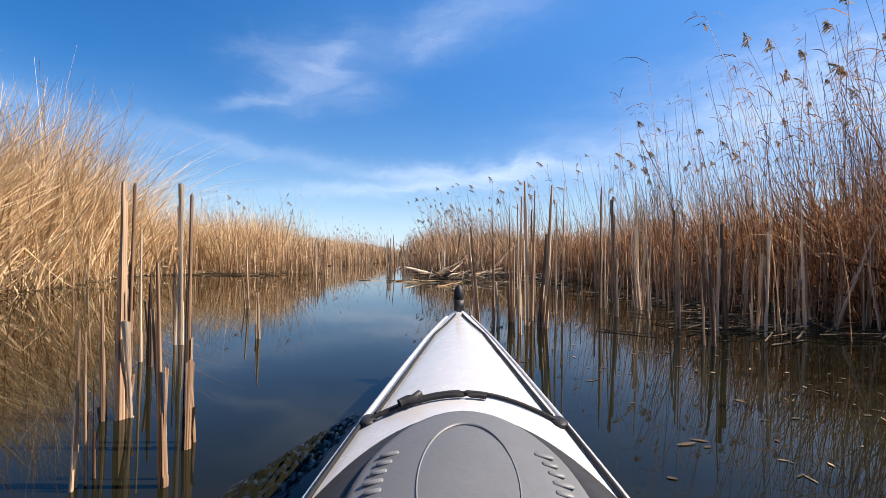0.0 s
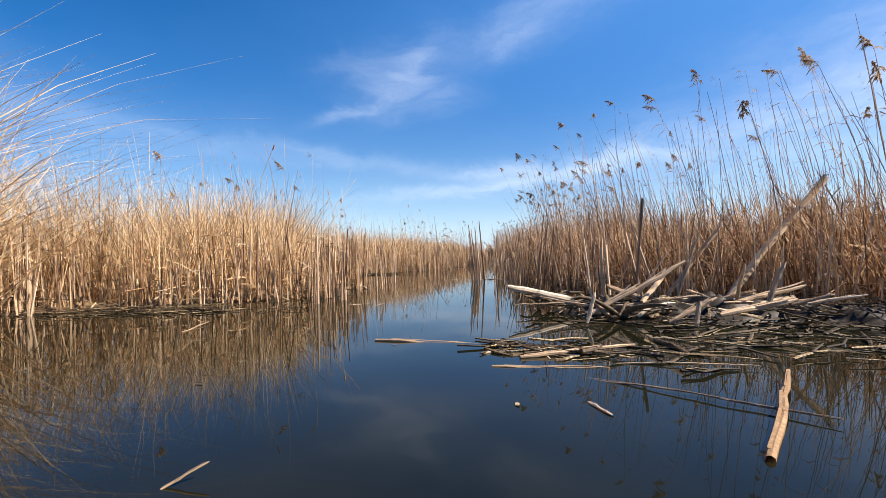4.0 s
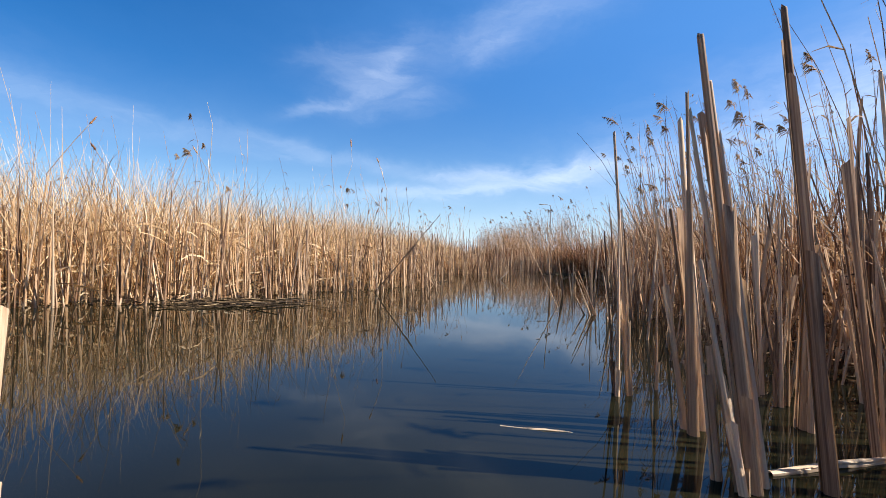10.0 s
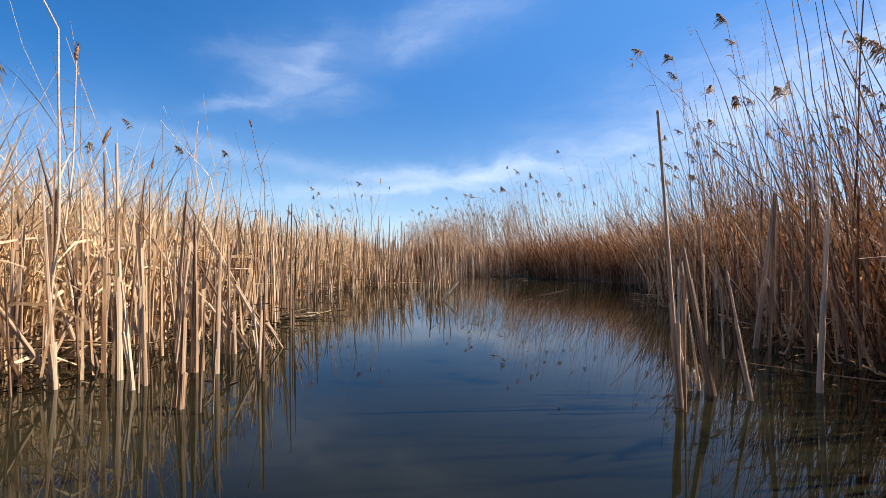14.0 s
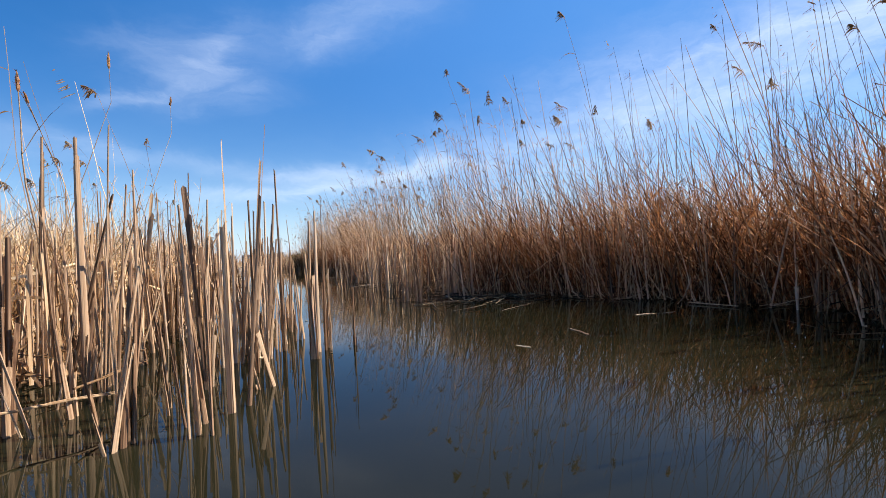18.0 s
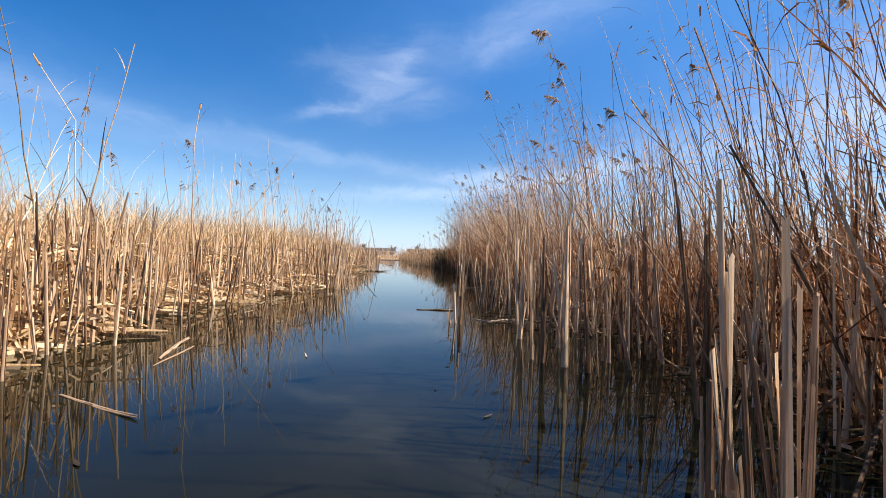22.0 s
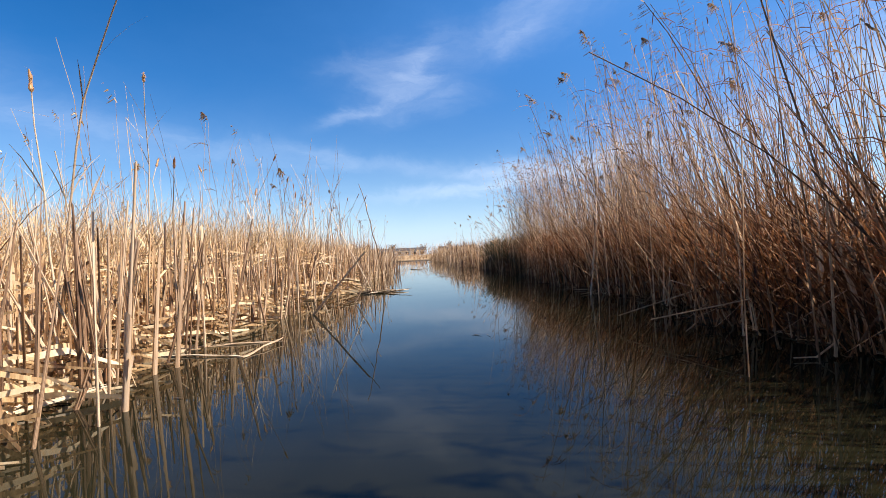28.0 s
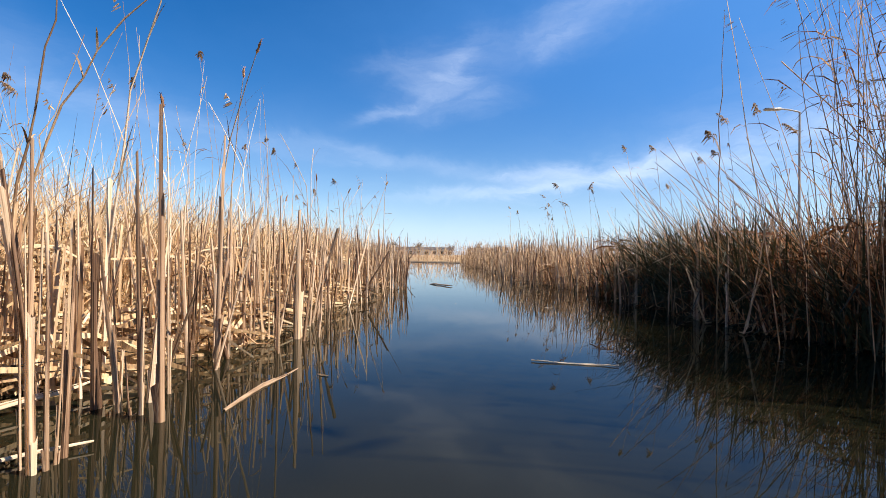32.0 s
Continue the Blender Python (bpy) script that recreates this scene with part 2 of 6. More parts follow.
def plain(name, color, rough, spots=0.06, scale=40.0, depth=0.15):
    m, t, b = material(name, rough)
    tc = t.nodes.new("ShaderNodeTexCoord")
    n = noise_node(t, tc.outputs["Object"], scale, 5.0, 0.65)
    big = noise_node(t, tc.outputs["Object"], scale / 9, 3.0, 0.6)
    f = math_node(t, "ADD", math_node(t, "MULTIPLY", n, 0.5), math_node(t, "MULTIPLY", big, 0.5))
    lo = tuple(c * (1 - spots * 2) for c in color)
    hi = tuple(min(1.0, c * (1 + spots)) for c in color)
    link(t, ramp_node(t, f, [(0.3, lo), (0.7, hi)]), b.inputs["Base Color"])
    link(t, map_range(t, n, 0.3, 0.7, max(0.03, rough - 0.08), rough + 0.1), b.inputs["Roughness"])
    bump(t, b, n, depth, 0.002)
    return m


M_GEL = plain("white_gelcoat", (0.62, 0.62, 0.63), 0.22, 0.03, 25.0, 0.04)
M_HULLGREY = plain("pale_grey_gelcoat", (0.55, 0.55, 0.56), 0.25, 0.04, 25.0, 0.04)
M_RUBBER = plain("black_rubber", (0.028, 0.028, 0.03), 0.55, 0.2, 90.0, 0.25)
M_CORD = plain("black_cord", (0.018, 0.018, 0.02), 0.7, 0.3, 300.0, 0.6)
M_HATCH = plain("grey_hatch_rubber", (0.165, 0.17, 0.178), 0.5, 0.06, 120.0, 0.2)
M_HATCHTEXT = plain("grey_hatch_relief", (0.21, 0.215, 0.222), 0.5, 0.06, 120.0, 0.2)
M_PEAT = plain("wet_peat", (0.03, 0.021, 0.014), 0.6, 0.3, 22.0, 0.8)
M_STEEL = plain("galvanised_steel", (0.32, 0.33, 0.34), 0.45, 0.1, 20.0, 0.1)
M_ROOF = plain("slate_roof", (0.07, 0.075, 0.085), 0.7, 0.15, 4.0, 0.2)
M_PLASTER = plain("pale_plaster", (0.62, 0.6, 0.56), 0.85, 0.06, 3.0, 0.2)
M_GLASS = plain("window_glass", (0.03, 0.035, 0.04), 0.08, 0.1, 10.0, 0.02)


# ---- mesh helpers ----
def mesh_of(name, verts, faces, mat, smooth=False):
    """A mesh from arrays of corners and of equal-sided faces."""
    verts, faces = np.asarray(verts, np.float32), np.asarray(faces, np.int32)
    me = bpy.data.meshes.new(name)
    k = faces.shape[1]
    me.vertices.add(len(verts))
    me.vertices.foreach_set("co", verts.ravel())
    me.loops.add(faces.size)
    me.loops.foreach_set("vertex_index", faces.ravel())
    me.polygons.add(len(faces))
    me.polygons.foreach_set("loop_start", np.arange(0, faces.size, k, dtype=np.int32))
    me.polygons.foreach_set("use_smooth", np.full(len(faces), smooth))
    me.update(calc_edges=True)
    me.materials.append(mat)
    return me


def ribbons(pts, width, side):
    """Blades along lines pts (n, k, 3), with half widths (n, k), spread along side (n, 3)."""
    n, k, _ = pts.shape
    off = width[..., None] * side[:, None, :]
    v = np.stack([pts - off, pts + off], 2).reshape(-1, 3)
    base = (np.arange(n) * 2 * k)[:, None] + (np.arange(k - 1) * 2)[None]
    f = np.stack([base, base + 1, base + 3, base + 2], -1).reshape(-1, 4)
    return v, f


def tubes(pts, radius, sides=3, flat=1.0, turn=None):
    """Stems along lines pts (n, k, 3), radius (n, k)."""
    n, k, _ = pts.shape
    along = np.gradient(pts, axis=1)
    along /= np.linalg.norm(along, axis=2, keepdims=True) + 1e-9
    ref = np.zeros_like(along)
    ang = np.zeros(n) if turn is None else turn
    ref[..., 0], ref[..., 1] = np.cos(ang)[:, None], np.sin(ang)[:, None]
    a = ref - (ref * along).sum(2, keepdims=True) * along
    a /= np.linalg.norm(a, axis=2, keepdims=True) + 1e-9
    b = np.cross(along, a)
    th = np.arange(sides) * 2 * math.pi / sides
    ring = pts[:, :, None] + radius[:, :, None, None] * (np.cos(th)[:, None] * a[:, :, None] + flat * np.sin(th)[:, None] * b[:, :, None])
    v = ring.reshape(-1, 3)
    i = (np.arange(n) * k * sides)[:, None, None] + (np.arange(k - 1) * sides)[None, :, None]
    s = np.arange(sides)[None, None]
    s2 = (s + 1) % sides
    f = np.stack([i + s, i + s2, i + sides + s2, i + sides + s], -1).reshape(-1, 4)
    return v, f


def joined(parts):
    """Several (verts, faces) as one."""
    vs, fs, at = [], [], 0
    for v, f in parts:
        vs.append(v)
        fs.append(f + at)
        at += len(v)
    return np.concatenate(vs), np.concatenate(fs)


def part(name, me, parent, label="", m=None):
    """A mesh as a part under a thing."""
    ob = new(name, me)
    ob.parent = parent
    if m is not None:
        ob.matrix_basis = m
    if label:
        ob["label"] = label
    return ob


def bm_mesh(name, bm, mat, smooth=True):
    me = bpy.data.meshes.new(name)
    bm.normal_update()
    bm.to_mesh(me)
    bm.free()
    for p in me.polygons:
        p.use_smooth = smooth
    me.materials.append(mat)
    return me


rng = np.random.default_rng(7)


def curved(base, height, lean, turn, bow, k):
    """Lines that rise from base, lean to one side and bow over."""
    s = np.linspace(0, 1, k)[None]
    d = np.stack([np.cos(turn), np.sin(turn)], 1)
    out = (lean[:, None] * s + bow[:, None] * s ** 2.2) * height[:, None]
    up = height[:, None] * (s - 0.35 * np.abs(bow)[:, None] * s ** 2.5)
    p = np.empty((len(base), k, 3))
    p[..., 0] = base[:, 0, None] + out * d[:, 0, None]
    p[..., 1] = base[:, 1, None] + out * d[:, 1, None]
    p[..., 2] = base[:, 2, None] + up
    return p


def kinked(p, share, drop, left=1.0, low=1):
    """Breaks a share of the lines: past the break they fall over."""
    n, k, _ = p.shape
    hit = rng.random(n) < share
    at = rng.integers(low, k - 1, n)
    turn = rng.random(n) * 6.283
    for i in np.nonzero(hit)[0]:
        j = at[i]
        seg = np.linalg.norm(np.diff(p[i, j:], axis=0), axis=1)
        d = np.array([math.cos(turn[i]), math.sin(turn[i]), drop * rng.uniform(-1.6, 0.1)])
        d /= np.linalg.norm(d)
        p[i, j + 1:] = p[i, j] + left * np.cumsum(seg)[:, None] * d
    p[..., 2] = np.maximum(p[..., 2], 0.015)
    return p


# ---- the banks ----
LEFT = [(-3.6, -14), (-3.4, -6), (-3.7, 0), (-4.7, 5), (-6.0, 9.0), (-6.4, 11), (-5.5, 12.7), (-4.0, 13.3), (-2.8, 14), (-3.2, 16), (-3.2, 17.5), (-4.6, 18.3), (-6.1, 19.8), (-6.1, 21.1), (-5.0, 21.9), (-4.1, 22.4), (-3.9, 23.6),
        (-2.9, 25), (-2.5, 27), (-2.6, 30), (-2.1, 32.0), (-1.0, 33.4), (-0.7, 35), (-1.4, 36.5), (-1.9, 37.7), (-2.4, 38.5), (-2.3, 39.4), (-2.15, 40.5), (-2.2, 44), (-2.8, 46.2), (-3.0, 47.6), (-3.3, 48.6), (-3.9, 50.0), (-3.8, 51.0), (-3.2, 52), (-3.6, 53), (-4.6, 54), (-4.4, 55.2), (-4.7, 58),
        (-5.3, 62), (-7.0, 68), (-9.0, 75), (-12.0, 86)]
RIGHT = [(3.8, -14), (4.2, -6), (4.2, 0), (4.3, 4.5), (4.4, 7.5), (4.2, 9.4), (3.9, 10.7), (3.5, 11.8), (2.6, 13.1), (1.6, 14.4), (0.9, 16), (0.65, 18.3), (0.65, 20), (0.8, 22), (1.3, 24), (1.85, 26), (2.8, 28.5),
         (3.7, 30.3), (4.05, 31.7), (4.15, 33), (3.7, 34.3), (2.7, 35.3), (2.4, 36.3), (2.25, 37.4), (2.15, 38.8), (2.0, 40), (1.6, 41.8), (1.45, 43.5), (1.75, 45.2), (1.55, 46.6), (1.3, 48), (1.25, 49.4), (0.7, 51.5), (0.5, 54),
         (0.3, 56), (-0.05, 57.8), (-0.7, 60.4), (-1.6, 62.6), (-2.5, 65), (-3.3, 70), (-5.1, 77), (-7.2, 86)]
LY, LX = np.array([p[1] for p in LEFT], float), np.array([p[0] for p in LEFT], float)
RY, RX = np.array([p[1] for p in RIGHT], float), np.array([p[0] for p in RIGHT], float)


def left_x(y):
    return np.interp(y, LY, LX)


def right_x(y):
    return np.interp(y, RY, RX)


# height of the matted growth along each bank
def left_h(y):
    return np.interp(y, [-14, 7.5, 9.3, 11.2, 12.4, 13.5, 17, 18.5, 20, 24, 32, 38, 44, 49, 51.5, 55, 60, 90], [2.6, 2.8, 4.0, 4.2, 2.8, 1.95, 1.95, 1.9, 1.9, 1.75, 1.4, 1.38, 1.4, 1.45, 1.62, 1.45, 1.3, 1.2])


def right_h(y):
    return np.interp(y, [-14, 6, 11, 16, 22, 28, 31, 35, 38, 45, 50, 54, 60, 66, 90], [1.9, 1.9, 1.65, 1.45, 1.45, 1.5, 1.8, 1.85, 1.35, 1.28, 1.35, 1.3, 1.2, 1.05, 1.05])


# ground: one sheet, dropping into the channel
def ticks(lo, hi, step, far):
    mid = np.arange(lo, hi + step / 2, step)
    grow = np.array([4, 12, 30, 80, 200, 500, 1200])
    return np.concatenate([lo - grow[::-1], mid, hi + grow])


gx, gy = ticks(-14, 14, 0.4, 1200), ticks(-16, 92, 0.5, 1200)
X, Y = np.meshgrid(gx, gy)
inland = np.maximum(left_x(Y) - X, X - right_x(Y))
inland = np.where(Y > 86, np.maximum(inland, (Y - 86)), inland)
inland = np.where(Y < -14, np.maximum(inland, (-14 - Y)), inland)
lift = np.interp(inland, [-1.5, -0.2, 0.35, 1.2, 6, 40], [-0.5, -0.16, -0.03, 0.05, 0.12, 0.3])
bumps = 0.03 * np.sin(X * 3.1 + 1.3 * np.sin(Y * 2.3)) * np.sin(Y * 2.7 + X)
Z = lift + bumps * (np.abs(X) < 60)
Z += 0.17 * np.exp(-((X + 5.0 + 0.5 * (Y - 12.6)) / 1.1) ** 2 - ((Y - 12.5) / 0.55) ** 2)
nx, ny = len(gx), len(gy)
gi = np.arange(nx * ny).reshape(ny, nx)
gf = np.stack([gi[:-1, :-1], gi[:-1, 1:], gi[1:, 1:], gi[1:, :-1]], -1).reshape(-1, 4)
ground = new("ground", mesh_of("ground", np.stack([X, Y, Z], -1).reshape(-1, 3), gf, M_MUD, True))
tagged(ground, "dark wet marsh mud under the reed beds", "ground", kind="structure")

wv = np.array([(-40, -40, 0), (40, -40, 0), (40, 110, 0), (-40, 110, 0)], float)
water = new("water", mesh_of("water", wv, [(0, 1, 2, 3)], M_WATER))
tagged(water, "calm dark marsh water reflecting reeds and blue sky", "water", kind="structure")


# ---- plants: one mesh for each kind of piece, shared by all that look alike ----
def stalk_mesh(seed):
    """A snapped cattail of unit height and unit width: a slim round stem in flat torn leaf sheaths, each cut off blunt at its own height."""
    r = np.random.default_rng(seed)
    k, m = 4, 6
    bare = seed % 3 == 0
    s = np.linspace(0, 1, k)
    wob = np.cumsum(r.normal(0, 0.05, (k, 2)), 0) * s[:, None]
    top = r.uniform(0.5, 0.7) if bare else 1.0
    th = np.arange(m) * 2 * math.pi / m + r.random()
    rad = np.append(np.linspace(0.24, 0.17, k), 0.02)
    zz, ww = np.append(s, 1.0) * top, np.vstack([wob, wob[-1]])
    ring = np.zeros((k + 1, m, 3))
    ring[..., 0] = ww[:, 0, None] + rad[:, None] * np.cos(th)
    ring[..., 1] = ww[:, 1, None] + 0.85 * rad[:, None] * np.sin(th)
    ring[..., 2] = zz[:, None]
    ring[k - 1, :, 2] -= r.random(m) * 0.015
    ring[k, :, 2] -= 0.006
    g = np.arange((k + 1) * m).reshape(k + 1, m)
    pieces = [(ring.reshape(-1, 3), np.stack([g[:-1], np.roll(g[:-1], -1, 1), np.roll(g[1:], -1, 1), g[1:]], -1).reshape(-1, 4))]
    for n in range(r.integers(5, 8)):
        h = 1.0 if bare and n == 0 else r.uniform(0.22, 0.95)
        a0, half = n * 2.4 + r.normal(0, 0.4), r.uniform(0.5, 0.95)
        peel = r.uniform(0.3, 1.1) * (r.random() < 0.28)
        grid = np.zeros((k, 3, 3))
        for q in range(k):
            z = s[q] * h
            out = np.interp(z, [0, 0.3, 1], [0.42, 0.36, 0.24]) * (1 + 0.04 * n) + peel * max(0.0, s[q] - 0.6) ** 1.5 * 2
            ang = a0 + half * np.linspace(-1, 1, 3) * (1.0 - 0.12 * s[q])
            grid[q, :, 0] = np.interp(z, s, wob[:, 0]) + out * np.cos(ang)
            grid[q, :, 1] = np.interp(z, s, wob[:, 1]) + 0.8 * out * np.sin(ang)
            grid[q, :, 2] = z
        grid[-1, :, 2] -= r.random(3) * 0.02
        g = np.arange(k * 3).reshape(k, 3)
        pieces.append((grid.reshape(-1, 3), np.stack([g[:-1, :-1], g[:-1, 1:], g[1:, 1:], g[1:, :-1]], -1).reshape(-1, 4)))
    v, f = joined(pieces)
    # each sheath grows out of the stem's foot
    feet = [(k + 1) * m + n * k * 3 for n in range(len(pieces) - 1)]
    f = np.concatenate([f, np.array([(a, a + 1, (n + 1) % m, n % m) for n, a in enumerate(feet)])])
    return mesh_of("stalk", v, f, M_STALK, True)


STALKS = [stalk_mesh(100 + i) for i in range(18)]


def reed_mesh(h, seed):
    """A tall reed: a thin jointed stem, bowing at the top, with some dry blades. Returns the mesh and its tip."""
    r = np.random.default_rng(seed)
    k = 9
    base = np.zeros((1, 3))
    p = curved(base, np.array([h]), np.array([r.uniform(0.0, 0.1)]), np.array([r.normal(math.pi, 0.8)]), np.array([r.uniform(0.0, 0.12)]), k)
    p[0, 1:, :2] += np.cumsum(r.normal(0, 0.012, (k - 1, 2)), 0)
    rad = np.linspace(0.0056, 0.0018, k)[None] * r.uniform(0.85, 1.2)
    parts = [tubes(p, rad, 4)]
    for j in range(r.integers(2, 6)):
        i = r.integers(2, k - 1)
        a = r.normal(math.pi, 1.0)
        n = 4
        q = np.linspace(0, 1, n)
        length = r.uniform(0.1, 0.26)
        line = np.zeros((1, n, 3))
        line[0] = p[0, i] + np.stack([np.cos(a) * q * length, np.sin(a) * q * length, length * (0.7 * q - 0.9 * q ** 2)], 1)
        parts.append(ribbons(line, np.interp(q, [0, 0.3, 1], [0.004, 0.008, 0.0008])[None], np.array([[-math.sin(a), math.cos(a), 0.2]])))
    return mesh_of("reed", *joined(parts), M_REED), p[0, -1].copy()


def wiry_mesh(h, seed):
    """A bleached bent reed with one or two kinks and no head."""
    r = np.random.default_rng(seed)
    k = 10
    d = np.cumsum(r.normal(0, 0.07, (k - 1, 2)), 0) * 0.6 + r.normal(0, 0.1, 2)
    d[r.integers(3, k - 1):] += r.normal(0, 0.28, 2)
    step = np.concatenate([d, np.ones((k - 1, 1))], 1)
    step *= (h / (k - 1)) / np.linalg.norm(step, axis=1)[:, None]
    p = np.concatenate([np.zeros((1, 3)), np.cumsum(step, 0)])[None]
    parts = [tubes(p, np.linspace(0.0085, 0.003, k)[None] * r.uniform(0.7, 1.2), 6)]
    for j in range(3):
        i = r.integers(3, k - 1)
        a = r.random() * 6.283
        q = np.linspace(0, 1, 4)
        length = r.uniform(0.2, 0.5)
        line = (p[0, i] + np.stack([np.cos(a) * q * length * 0.6, np.sin(a) * q * length * 0.6, length * (q - 0.3 * q ** 2)], 1))[None]
        parts.append(ribbons(line, np.interp(q, [0, 0.3, 1], [0.003, 0.0045, 0.001])[None], np.array([[-math.sin(a), math.cos(a), 0.2]])))
    return mesh_of("reed", *joined(parts), M_LOG, True), p[0, -1].copy(), (p[0, -1] - p[0, -2]).copy()


def head_mesh(seed):
    """A frayed cattail spike gone to seed, along z."""
    r = np.random.default_rng(seed)
    k = 8
    q = np.linspace(0, 1, k)
    p = np.zeros((1, k, 3))
    p[0, :, 2] = q * r.uniform(0.09, 0.14)
    p[0, :, :2] = np.cumsum(r.normal(0, 0.0015, (k, 2)), 0)
    rad = np.interp(q, [0, 0.12, 0.75, 1], [0.004, 0.012, 0.010, 0.003]) * (1 + r.normal(0, 0.16, k))
    n = 40
    at = p[0, r.integers(1, k, n)]
    a = r.random(n) * 6.283
    d = np.stack([np.cos(a), np.sin(a), r.uniform(-0.3, 0.8, n)], 1)
    line = at[:, None] + d[:, None] * np.linspace(0, 1, 3)[None, :, None] * r.uniform(0.012, 0.026, n)[:, None, None]
    fluff = ribbons(line, np.full((n, 3), 0.0022) * np.array([1, 0.8, 0.2]), np.stack([-np.sin(a), np.cos(a), 0 * a], 1))
    return mesh_of("seed_head", *joined([tubes(p, rad[None], 7), fluff]), M_SPIKE)


HEADS = [head_mesh(900 + i) for i in range(6)]
WIRY = [wiry_mesh(h, 700 + i) for i, h in enumerate(np.linspace(1.5, 2.7, 12))]
REEDS = [reed_mesh(h, 300 + i) for i, h in enumerate(np.linspace(1.7, 3.7, 21))]


def plume_mesh(seed):
    """A drooping seed head: a bent axis with side sprays of fine hairs hanging to the lee."""
    r = np.random.default_rng(seed)
    n, k = 60, 4
    u = r.random(n) ** 0.8
    length = r.uniform(0.16, 0.26)
    lean = r.uniform(0.4, 1.0)
    ax = np.stack([-lean * length * u ** 1.3, r.normal(0, 0.004, n), length * (u - 0.35 * u ** 2)], 1)
    hair = 0.11 * (1.15 - u) * r.uniform(0.6, 1.3, n)
    a = r.normal(math.pi, 0.75, n)
    q = np.linspace(0, 1, k)
    p = ax[:, None] + hair[:, None, None] * np.stack([np.cos(a)[:, None] * q, 0.6 * np.sin(a)[:, None] * q, 0.75 * q[None] - 1.1 * q[None] ** 2 + 0 * a[:, None]], -1)
    w = np.interp(q, [0, 0.5, 1], [0.004, 0.0105, 0.002])[None] * np.ones((n, 1))
    t = r.random(n) * 6.283
    side = np.stack([np.cos(t) * 0.5, np.sin(t), 0.4 * np.sin(t * 3)], 1)
    core = np.stack([-lean * length * np.linspace(0, 1, 6) ** 1.3, np.zeros(6), length * (np.linspace(0, 1, 6) - 0.35 * np.linspace(0, 1, 6) ** 2)], 1)[None]
    return mesh_of("plume", *joined([ribbons(p, w, side), tubes(core, np.full((1, 6), 0.0022), 3)]), M_PLUME)


PLUMES = [plume_mesh(500 + i) for i in range(10)]
PX, PY, PT = np.array([r[1] for r in PATH]), np.array([r[2] for r in PATH]), np.array([r[0] for r in PATH])


def off_course(x, y):
    """How far a place lies beside the boat's course."""
    return abs(x - np.interp(y, PY, PX)) if PY[0] < y < PY[-1] + 2.5 else 9.0


def clear(p, room=0.55):
    """Which of the lines stay off the boat's course."""
    y = p[..., 1]
    gap = np.abs(p[..., 0] - np.interp(y, PY, PX))
    return ((gap > room) | (y < PY[0] - 0.5) | (y > PY[-1] + 2.0)).all(1)


def upright(dx, dy, dz, turn, width, at):
    """The pose of a unit stalk from its foot, its lean, its own turn and its width."""
    d = Vector((dx, dy, dz))
    rot = Vector((0, 0, 1)).rotation_difference(d).to_matrix().to_4x4()
    return Matrix.Translation(at) @ rot @ Matrix.Rotation(turn, 4, "Z") @ Matrix.Diagonal((width, width, d.length, 1))


def clump(name, x, y, label, category, group):
    e = new(name)
    e.location = (x, y, 0)
    e.empty_display_size = 0.2
    return tagged(e, label, category, group)


def stand(rows, label="pale dry broken cattail stalks standing in dark water", extra=0):
    """A clump of single broken stalks: x, y, lean in x and y, height, width."""
    cx, cy = sum(r[0] for r in rows) / len(rows), sum(r[1] for r in rows) / len(rows)
    c = clump("cattail_clump", cx, cy, label, "cattails", "cattail clumps in the water")
    for i, (x, y, lx, ly, h, w) in enumerate(rows):
        if off_course(x, y) < 0.3:
            continue
        drop = 0.25
        h = min(h, 1.8)
        k = (h + drop) / h
        me = STALKS[int(rng.integers(len(STALKS)))]
        w = min(w * 0.85, 0.06)
        part("stalk", me, c, m=upright(lx * k, ly * k, h + drop, rng.random() * 6.28, w, (x - cx - lx * (k - 1), y - cy - ly * (k - 1), -drop)))
        for j in range(int(rng.integers(extra, extra + 3))):
            a, o = rng.random() * 6.283, rng.uniform(0.02, 0.075 + 0.05 * extra)
            ox, oy = x + o * math.cos(a), y + o * math.sin(a)
            if off_course(ox, oy) > 0.3:
                hh = h * rng.uniform(0.4, 0.95)
                part("stalk", STALKS[int(rng.integers(len(STALKS)))], c, m=upright(lx + rng.normal(0, 0.05) * hh, ly + rng.normal(0, 0.05) * hh, hh + drop, rng.random() * 6.28, max(0.014, w * rng.uniform(0.45, 0.8)), (ox - cx, oy - cy, -drop)))
    return c


stand([(-0.88, 1.3, 0, 0, 0.43, 0.033), (-0.86, 1.31, -0.01, 0, 0.42, 0.018), (-1.07, 1.81, -0.01, -0.01, 0.9, 0.064), (-1.07, 1.85, 0.01, 0.01, 0.91, 0.039), (-0.65, 1.29, -0.02, -0.01, 0.61, 0.034), (-1.39, 2.6, 0, 0, 0.52, 0.043), (-1.51, 2.73, -0.01, 0, 0.76, 0.039), (-0.7, 1.53, 0.01, 0, 0.83, 0.04), (-1.52, 3.22, -0.02, -0.01, 1.1, 0.054), (-1.78, 5.3, -0.02, -0.01, 0.58, 0.077), (-1.07, 3.42, -0.01, 0, 0.35, 0.033), (-0.66, 1.33, -0.01, 0, 0.21, 0.022)])
